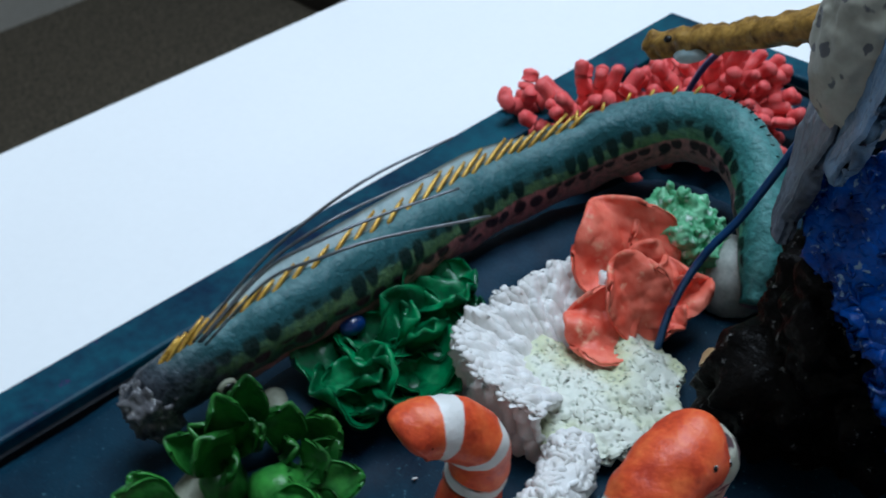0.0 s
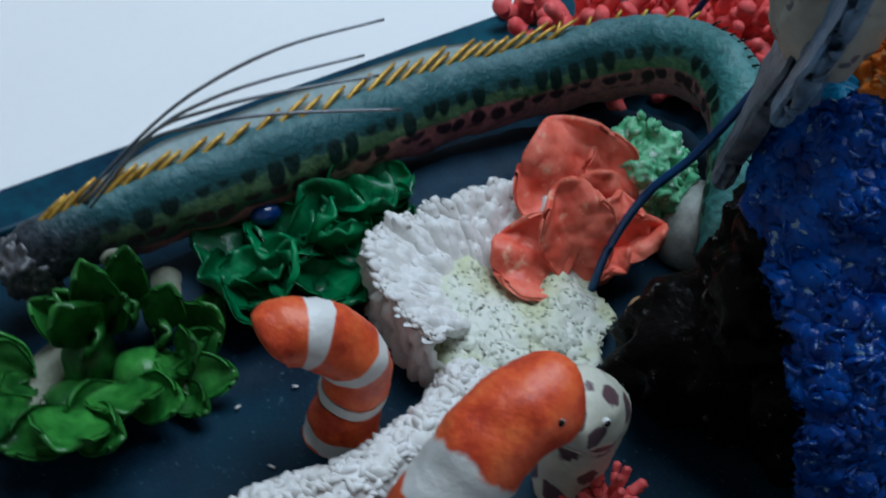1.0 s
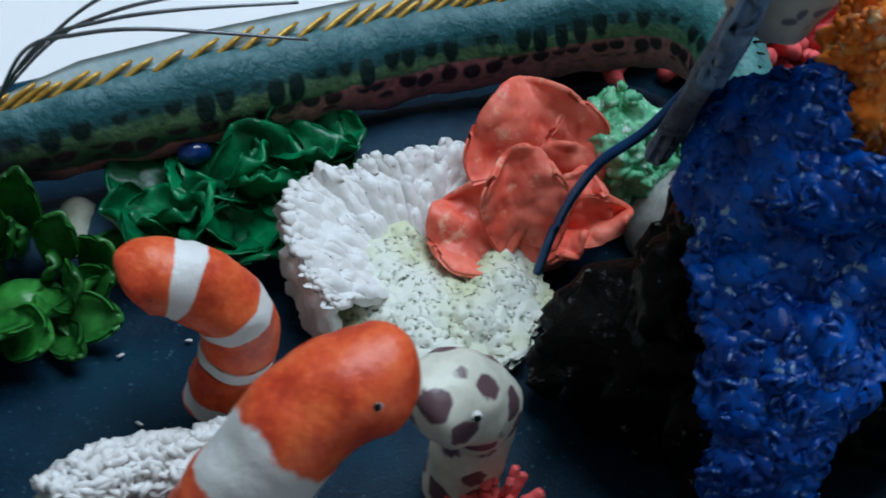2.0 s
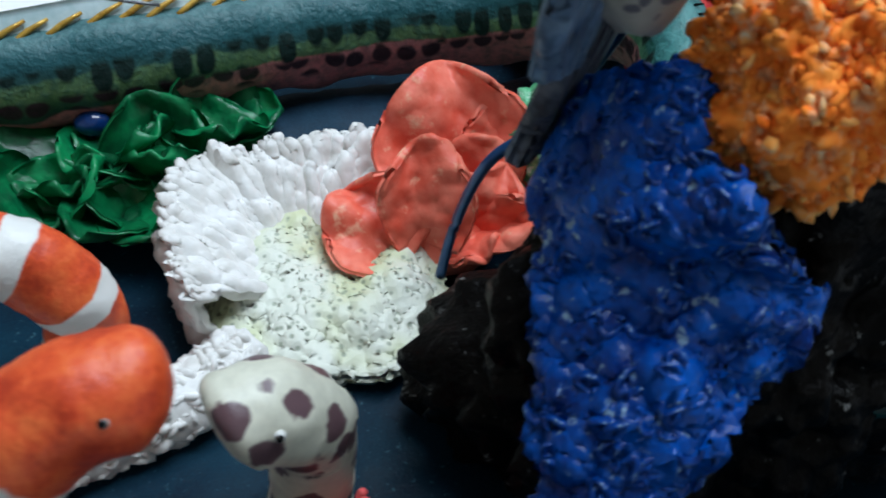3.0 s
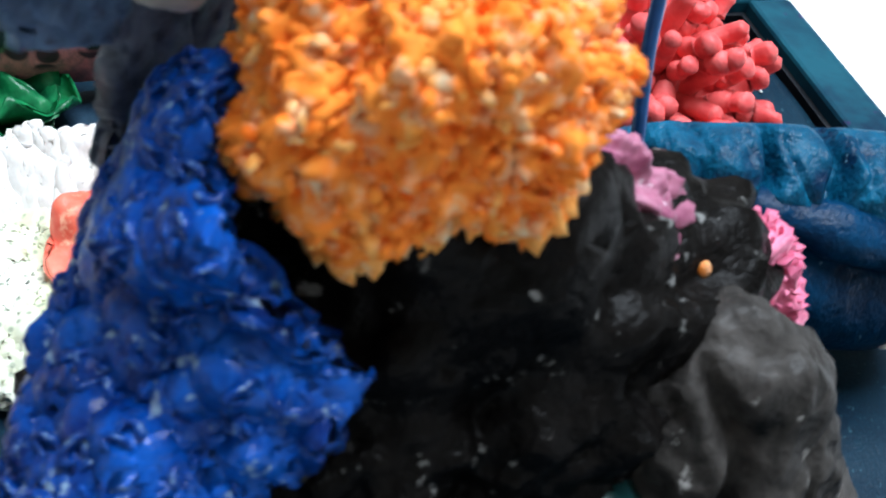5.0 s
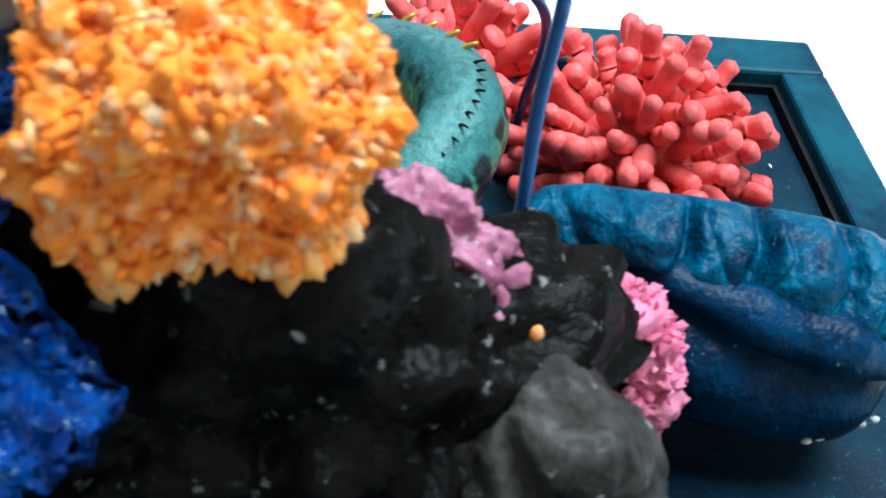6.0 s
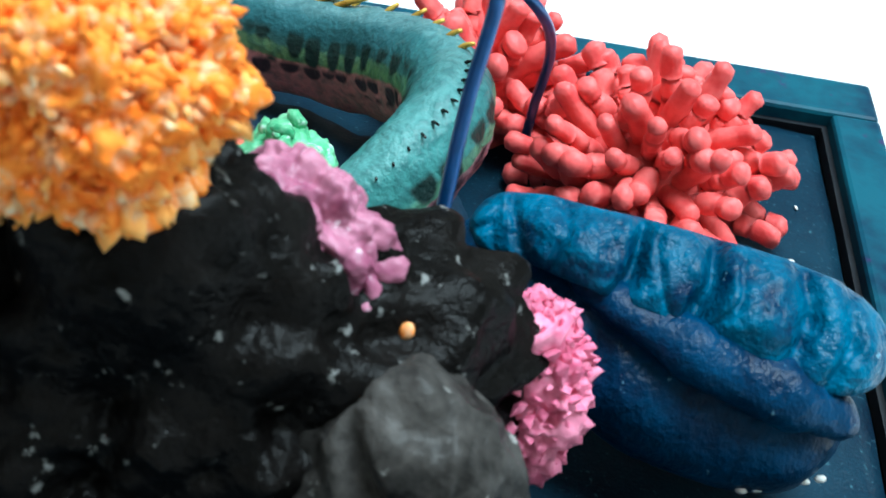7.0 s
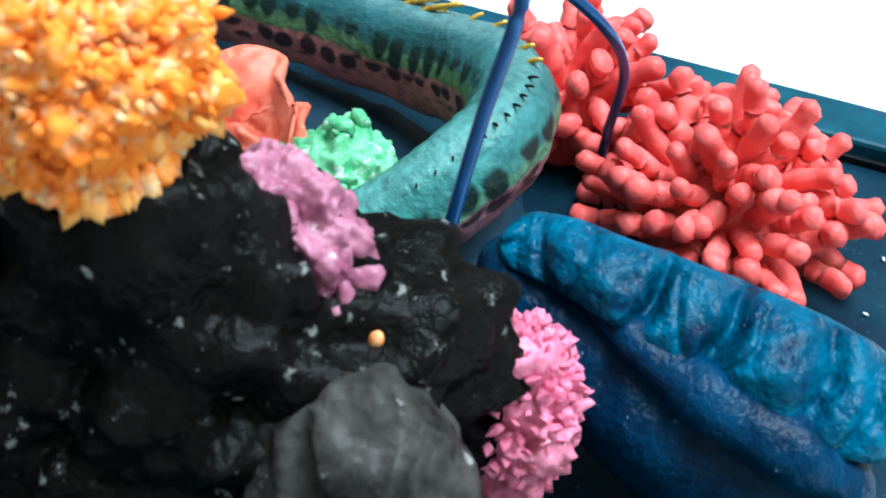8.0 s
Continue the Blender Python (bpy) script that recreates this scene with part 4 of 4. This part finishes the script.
for i in range(NT):
    z = 1 - 2 * (i + 0.5) / NT
    a = i * 2.39996
    d = Vector((math.cos(a) * math.sqrt(1 - z * z), math.sin(a) * math.sqrt(1 - z * z), z))
    q = Vector((d.x * OR.x, d.y * OR.y, d.z * OR.z))
    q = OC + OTURN @ (q * (1 + 0.24 * noise.fractal((OC + q) * 130 + Vector((149.1, 69.3, 119.7)), 1.0, 2.0, 4)) * rng.uniform(0.93, 0.985))
    n = OTURN @ Vector((d.x / OR.x, d.y / OR.y, d.z / OR.z)).normalized() * 0.8 + Vector([rng.uniform(-0.9, 0.9), rng.uniform(-0.9, 0.9), rng.uniform(-1.5, 0.3)])
    pale = rng.random() < 0.10 + 0.6 * max(0.0, noise.noise(q * 170)) + (0.5 if d.z < -0.5 else 0.0)
    m = Matrix.Translation(q) @ frame_of(n, (rng.uniform(-1, 1), rng.uniform(-1, 1), 0.3)).to_4x4() @ Matrix.Scale(rng.uniform(0.65, 1.1) * (1.35 if d.z < -0.5 else 1.0), 4)
    me = tufts[4] if pale else tufts[i % 4]
    if d.x > 0.45 and i % 2 == 0 and len(orange.children) < 300:
        placed(me, "tuft", m, orange)
    else:
        rest_v, rest_f = rest[pale]
        off = len(rest_v)
        rest_v += [m @ p.co for p in me.vertices]
        rest_f += [tuple(k + off for k in p.vertices) for p in me.polygons]
tagged(mesh_ob("pale_far_tuft", *rest[True], M["orange_tip"], orange), kind="stuff")
tagged(mesh_ob("far_tuft", *rest[False], M["orange"], orange), kind="stuff")

pk = thing("mauve_coral", "mauve pink crinkled clay coral on black rock", "coral", "pink corals", at=(0.0070, 0.0008, 0.001))
v, f = lump((0.161, -0.1155, 0.0650), (0.0064, 0.0128, 0.0080), 6, 0.30, 110, 41, 0.0018, 300, turn=Matrix.Rotation(radians(-35), 3, "X"))
mesh_ob("mound", v, f, M["pink"], pk)
for k, (x, y, z, r) in enumerate(((0.1665, -0.1085, 0.0605, 0.0021), (0.1650, -0.1120, 0.0640, 0.0018), (0.1655, -0.1165, 0.0690, 0.0023), (0.1640, -0.1205, 0.0720, 0.0020), (0.1670, -0.1130, 0.0600, 0.0017), (0.1630, -0.1095, 0.0650, 0.0019))):
    tw = frame_of((0.8, 0.2 - 0.1 * k, 0.6))
    ring_pts = [Vector((x, y, z)) + tw @ Vector((math.cos(a) * r, math.sin(a) * r * 0.8, 0.0006 * math.sin(3 * a + k))) for a in (2 * math.pi * q / 9 for q in range(9))]
    v, f, uv = tube(ring_pts, [0.0009, 0.0013, 0.0011, 0.0014, 0.0010], 30, 10, 1.0, 0.0006, 420)
    mesh_ob("curl", v, f, M["pink"], pk)
hp = thing("rose_coral", "rose pink spiky clay coral beside the blue whale", "coral", "pink corals", at=(0.0043, -0.0006, -0.001))
HC, HR = Vector((0.1545, -0.0845, 0.0355)), Vector((0.0098, 0.0092, 0.0160))
v, f = lump(HC, HR, 5, 0.22, 160, 43, 0.003, 420)
mesh_ob("mound", v, f, M["hot_pink"], hp)
spikes = []
for s in range(3):
    v, f = lump((0, 0, 0.0002), (0.0015, 0.0007, 0.0013), 1, 1.0, 560, 50 + s)
    spikes.append(data("spike", v, f, M["hot_pink"], False))
for i in range(290):
    z = 1 - 2 * (i + 0.5) / 290
    a = i * 2.39996
    d = Vector((math.cos(a) * math.sqrt(1 - z * z), math.sin(a) * math.sqrt(1 - z * z), z))
    q = HC + Vector((d.x * HR.x, d.y * HR.y, d.z * HR.z)) * 1.02
    m = Matrix.Translation(q) @ frame_of(d + Vector([rng.uniform(-0.6, 0.6) for _ in range(3)]), (rng.uniform(-1, 1), rng.uniform(-1, 1), 0.3)).to_4x4() @ Matrix.Scale(rng.uniform(0.55, 1.05), 4)
    placed(spikes[i % 3], "spike", m, hp)

for x, y, z, a, ln in ((0.147, -0.175, 0.020, 20, 0.0085), (0.143, -0.168, 0.020, 60, 0.0065)):
    spot = min(ROCK, key=lambda p: (p - Vector((x, y, z))).length)
    n = (spot - Vector((0.1655, -0.163, 0.008))).normalized()
    v, f = shell(lambda u, w: Vector(((u - 0.5) * ln, (w - 0.5) * 0.0045 * math.sin(math.pi * (0.15 + 0.7 * u)), 0.0012 * math.sin(3 * u))), 10, 6, 0.0016)
    ob = tagged(new("shell_chip", data("shell_chip", v, f, M["tan"])), "small tan clay chip lying on black rock", "chip", "tan chips")
    ob.matrix_basis = Matrix.Translation(spot + n * 0.0006) @ frame_of(n, (math.cos(radians(a)), math.sin(radians(a)), 0)).to_4x4()
spot = min(ROCK, key=lambda p: (p - Vector((0.169, -0.103, 0.050))).length)
v, f = lump(spot, (0.0010, 0.0009, 0.0016), 3, 0.3, 300, 61)
tagged(mesh_ob("clay_dab", v, f, M["orange"]), "tiny orange clay dab on black rock", "dab")
v, f = lump((0.184, -0.122, 0.030), (0.008, 0.013, 0.010), 4, 0.25, 90, 63, 0.002, 260, flat=0.0)
tagged(mesh_ob("teal_shell", v, f, M["teal"], at=ROCK_AT), "dark teal clay shell wedged beside the rocks", "shell")

# ---- blue whale figure ----
def loft(points, ns, na, section):
    """A closed skin along a curve; section(s, a) gives how far it stands out to the side and up."""
    path = spline(points, ns)
    verts, faces = [], []
    for i, c in enumerate(path):
        d = (path[min(i + 1, ns)] - path[max(i - 1, 0)]).normalized()
        side = d.cross(Vector((0, 0, 1))).normalized()
        up = side.cross(d).normalized()
        for k in range(na):
            o, h = section(i / ns, 2 * math.pi * k / na)
            verts.append(c + side * o + up * h)
    for i in range(ns):
        for k in range(na):
            a, b = i * na + k, i * na + (k + 1) % na
            faces.append((a, a + na, b + na, b))
    faces += [tuple(range(na)), tuple(reversed(range(ns * na, ns * na + na)))]
    return verts, faces


def blunt(s, head, tail):
    """Rounds off both ends of a loft."""
    k = 1.0
    if s < tail:
        k *= math.sqrt(max(0.01, 1 - (1 - s / tail) ** 2))
    if s > 1 - head:
        k *= math.sqrt(max(0.01, 1 - ((s - 1 + head) / head) ** 2))
    return k


def dented(verts, marks, way, rough):
    """Thumb and knife dents: y place, depth, half width, lean; and an uneven skin."""
    out = []
    for p in verts:
        cut = sum(deep * math.exp(-((p.y - y0 - lean * (p.z - 0.042) + 0.002 * noise.noise(p * 140)) / half) ** 2) * max(0.0, 1 - ((p.z - z0) / 0.006) ** 2) for y0, z0, deep, half, lean in marks)
        n = Vector((1, 0, 1)).normalized() * (rough * noise.fractal(p * 95, 1, 2, 4))
        out.append(p + Vector(way) * cut + n)
    return out


whale = thing("whale", "glossy dark blue clay whale with creased jaw on the board", "whale figure")


def belly_section(s, a):
    r = lerp_list([0.0060, 0.0085, 0.0118, 0.0136, 0.0138, 0.0112], s) * blunt(s, 0.14, 0.10)
    return math.cos(a) * r * 1.04, math.sin(a) * r * (0.98 if math.sin(a) < 0 else 0.9)


BELLY = [(0.1255, -0.0990, 0.0345), (0.1295, -0.0880, 0.0305), (0.1345, -0.0745, 0.0245), (0.1375, -0.0620, 0.0205), (0.1385, -0.0470, 0.0180), (0.1385, -0.0300, 0.0165)]
v, f = loft(BELLY, 130, 48, belly_section)
v = dented(v, ((-0.0690, 0.030, 0.0012, 0.0020, 0.3), (-0.0540, 0.010, 0.0012, 0.0030, 0.6), (-0.0450, 0.012, 0.0010, 0.0024, -0.4)), (-0.8, 0, -0.3), 0.0011)
mesh_ob("body", [Vector((p.x, p.y, max(p.z, 0.0))) for p in v], f, M["whale"], whale)


def jaw_section(s, a):
    r = lerp_list([0.0042, 0.0050, 0.0055, 0.0064, 0.0072, 0.0077, 0.0068], s) * blunt(s, 0.16, 0.08)
    ca, sa = math.cos(a), math.sin(a)
    o = math.copysign(abs(ca) ** 0.8, ca) * r * 1.25
    h = r * (0.80 * sa if sa > 0 else 0.50 * sa) - 0.22 * o
    return o, h


JAW = [(0.1260, -0.0965, 0.0380), (0.1300, -0.0860, 0.0410), (0.1325, -0.0765, 0.0410), (0.1345, -0.0650, 0.0402), (0.1360, -0.0520, 0.0386), (0.1370, -0.0390, 0.0355), (0.1370, -0.0270, 0.0320)]
v, f = loft(JAW, 220, 60, jaw_section)
DENTS = ((-0.0710, 0.043, 0.0060, 0.0014, 0.25), (-0.0655, 0.042, 0.0012, 0.0006, -0.5), (-0.0585, 0.043, 0.0064, 0.0019, 0.35), (-0.0545, 0.041, 0.0014, 0.0007, 0.8),
         (-0.0430, 0.040, 0.0040, 0.0024, 0.2), (-0.0350, 0.037, 0.0018, 0.0014, 0.4), (-0.0830, 0.043, 0.0016, 0.0009, 0.5), (-0.0885, 0.042, 0.0018, 0.0012, -0.6), (-0.0935, 0.041, 0.0014, 0.0008, 0.8))
v = dented(v, DENTS, (-0.75, 0, -0.55), 0.0019)
mesh_ob("upper_jaw", v, f, M["whale_toplit"], whale, "creased upper jaw, its blue lightened as if lit from above")
v, f, uv = tube([(0.1340, -0.0800, 0.0370), (0.1400, -0.0690, 0.0358), (0.1440, -0.0560, 0.0335), (0.1455, -0.0430, 0.0300), (0.1445, -0.0310, 0.0245)], [0.0026, 0.0042, 0.0056, 0.0060, 0.0042], 80, 20, 0.8, 0.0009, 110, tip=0.1, butt=0.1)
lip = mesh_ob("lip", v, f, M["whale"], whale, "raised rim of the lower jaw", uvs=uv)
for k in range(6):
    v, f = lump((0.1520 - 0.0008 * k, -0.0465 + 0.0026 * k, 0.0130 + 0.0003 * k), (0.0006, 0.0010, 0.0007), 2, 0.4, 400, 70 + k)
    mesh_ob("tooth", v, f, M["eye_white"], lip, "small white tooth")

# ---- red branching corals ----
fingers = []
for s in range(6):
    pts = [(0, 0, -0.004), (0.0008 * math.sin(s), 0.0008 * math.cos(s), 0.004), (0.0022 * math.sin(s * 2), 0.0016, 0.011), (0.003 * math.sin(s * 2), 0.0024, 0.0175)]
    v, f, uv = tube(pts, [0.0026, 0.0025, 0.0024 + 0.0001 * s, 0.0025, 0.0024], 20, 12, 1.0, 0.0008, 130 + 10 * s, tip=0.10)
    fingers.append(data("branch", v, f, M["red"]))


def red_coral(name, label, centre, radii, n, low, size, fat=1.0):
    t = thing(name, label, "coral", "red corals")
    c, r = Vector(centre), Vector(radii)
    v, f = lump(c, (r.x * 0.66, r.y * 0.66, r.z * 0.6), 4, 0.15, 90, 80 + n, flat=0.0)
    mesh_ob("base", v, f, M["red"], t)
    for i in range(n):
        z = 1 - (1 - low) * (i + 0.5) / n
        a = i * 2.39996
        d = Vector((math.cos(a) * math.sqrt(1 - z * z), math.sin(a) * math.sqrt(1 - z * z), z))
        q = c + Vector((d.x * r.x * 0.6, d.y * r.y * 0.6, d.z * r.z * 0.6))
        n_ = Vector((d.x + 0.15, d.y, d.z + 0.12)) + Vector([rng.uniform(-0.3, 0.3) for _ in range(3)])
        m = Matrix.Translation(q) @ frame_of(n_, (rng.uniform(-1, 1), rng.uniform(-1, 1), 0.2)).to_4x4() @ Matrix.Diagonal((fat * size * rng.uniform(0.9, 1.3), fat * size * rng.uniform(0.9, 1.2), size * rng.uniform(0.68, 1.15), 1))
        placed(fingers[i % 6], "branch", m, t)


red_coral("branching_coral", "bright coral-red branching clay coral of blunt fingers", (0.064, -0.061, 0.006), (0.027, 0.029, 0.027), 92, -0.05, 0.9)
red_coral("branching_coral", "smaller coral-red branching clay coral behind the long fish", (0.043, -0.101, 0.006), (0.018, 0.016, 0.026), 42, -0.05, 0.95)
red_coral("coral_sprig", "small coral-red clay sprig on the frame", (0.0075, -0.1005, 0.0055), (0.005, 0.005, 0.006), 5, 0.25, 0.72, 1.45)
red_coral("zoanthid", "coral-red clay tuft at the foot of the eels", (0.1715, -0.2085, 0.003), (0.007, 0.007, 0.007), 22, 0.0, 0.36)
v, f = shell(lambda u, w: Vector((0.118 + 0.004 * u, -0.293 + 0.006 * w, 0.001 + 0.010 * u)), 6, 6, 0.002)
tagged(mesh_ob("red_frond", v, f, M["deep_red"]), "deep red clay frond tip on the board", "frond")

# ---- blue wires and the turtle ----
for pts, lab, at in (([(0.1215, -0.1690, 0.006), (0.1235, -0.1680, 0.020), (0.1275, -0.1670, 0.034), (0.1315, -0.1650, 0.0445), (0.1350, -0.1590, 0.0520), (0.1390, -0.1552, 0.0625), (0.1436, -0.1524, 0.0750), (0.1500, -0.1485, 0.0940)], "bent blue coated wire rising from the sponge", (0, 0, 0)),
                 ([(0.1455, -0.1022, 0.040), (0.142, -0.1015, 0.055), (0.136, -0.1005, 0.070), (0.131, -0.0985, 0.087), (0.129, -0.100, 0.104), (0.134, -0.110, 0.118)], "straight blue coated wire rising behind the rock", (0.005, 0.001, 0)),
                 ([(0.0605, -0.0895, 0.012), (0.0635, -0.089, 0.024), (0.070, -0.088, 0.041), (0.080, -0.092, 0.055), (0.087, -0.103, 0.066), (0.090, -0.118, 0.074)], "curved dark blue wire from the red coral", (0.0035, 0.0005, 0))):
    v, f, uv = tube(pts, [0.0011] * 4, 50, 10)
    tagged(mesh_ob("support_wire", v, f, M["wire_blue"], at=at), lab, "wire", "support wires")

turtle = thing("turtle", "hanging clay turtle with golden head, spotted underside and slate flippers", "turtle figure")
NECK = (0.004, 0.004, 0)
v, f, uv = tube([(0.080, -0.1365, 0.0725), (0.087, -0.1365, 0.075), (0.096, -0.137, 0.079), (0.108, -0.138, 0.085), (0.122, -0.139, 0.092), (0.140, -0.140, 0.102)],
                [0.004, 0.0042, 0.0046, 0.0040, 0.0042, 0.005], 60, 18, 0.9, 0.0013, 260, butt=0.1)
mesh_ob("head", v, f, M["turtle_head"], turtle, "golden brown textured head", uvs=uv, at=NECK)
v, f = lump((0.097, -0.1405, 0.0765), (0.0058, 0.0022, 0.0022), 3, 0.15, 200, 91, turn=Matrix.Rotation(radians(-22), 3, "Y"))
mesh_ob("jaw", v, f, M["turtle_jaw"], turtle, "pale blue cheek", at=NECK)
v, f = lump((0.0895, -0.140, 0.0785), (0.0014, 0.0012, 0.0011), 2, 0.0)
mesh_ob("eye", v, f, M["black"], turtle, "black eye", at=NECK)
v, f = lump((0.1620, -0.1620, 0.1160), (0.0125, 0.0120, 0.0250), 5, 0.1, 70, 93, 0.001, 260, turn=Matrix.Rotation(radians(-12), 3, "X"))
mesh_ob("shell", v, f, M["plastron"], turtle, "cream spotted underside")


def flip(pts, widths, thick, across, lobes, label, mat):
    """A drooping flipper: folds run down it, and its free edge ends in rounded lobes."""
    path = spline(pts, 40)
    s = Vector(across).normalized()

    def fn(u, w):
        end = u * (1 - 0.10 * lobes * (0.5 + 0.5 * math.cos(w * 22)) * u)
        i = min(int(end * 40), 39)
        c = path[i].lerp(path[i + 1], end * 40 - i)
        q = c + s * (w - 0.5) * lerp_list(widths, u)
        fold = 0.0011 * math.sin(w * 20 + 2.5 * math.sin(u * 6) + 3 * noise.noise(q * 60)) * (0.3 + u) + 0.0007 * math.sin(w * 47 + 5 * u)
        return q + Vector((0.7, -0.5, 0.3)) * (fold + 0.003 * noise.noise(q * 80) + 0.0010 * noise.fractal(q * 260, 1, 2, 3))
    mesh_ob("flipper", *shell(fn, 70, 60, thick), mat, turtle, label)


flip([(0.1590, -0.1575, 0.116), (0.1560, -0.1595, 0.102), (0.1536, -0.1625, 0.088), (0.1530, -0.1665, 0.075), (0.1523, -0.1717, 0.0627)], [0.027, 0.027, 0.023, 0.016, 0.006], 0.0036, (0.60, -0.75, 0.28), 0.3, "dark slate streaked flipper", M["flipper"])
flip([(0.1705, -0.1735, 0.120), (0.1690, -0.1745, 0.108), (0.1665, -0.1750, 0.097), (0.1635, -0.1745, 0.0865)], [0.020, 0.020, 0.018, 0.013], 0.0034, (0.60, -0.75, 0.28), 1.4, "paler blue scalloped flipper edge", M["flipper_blue"])
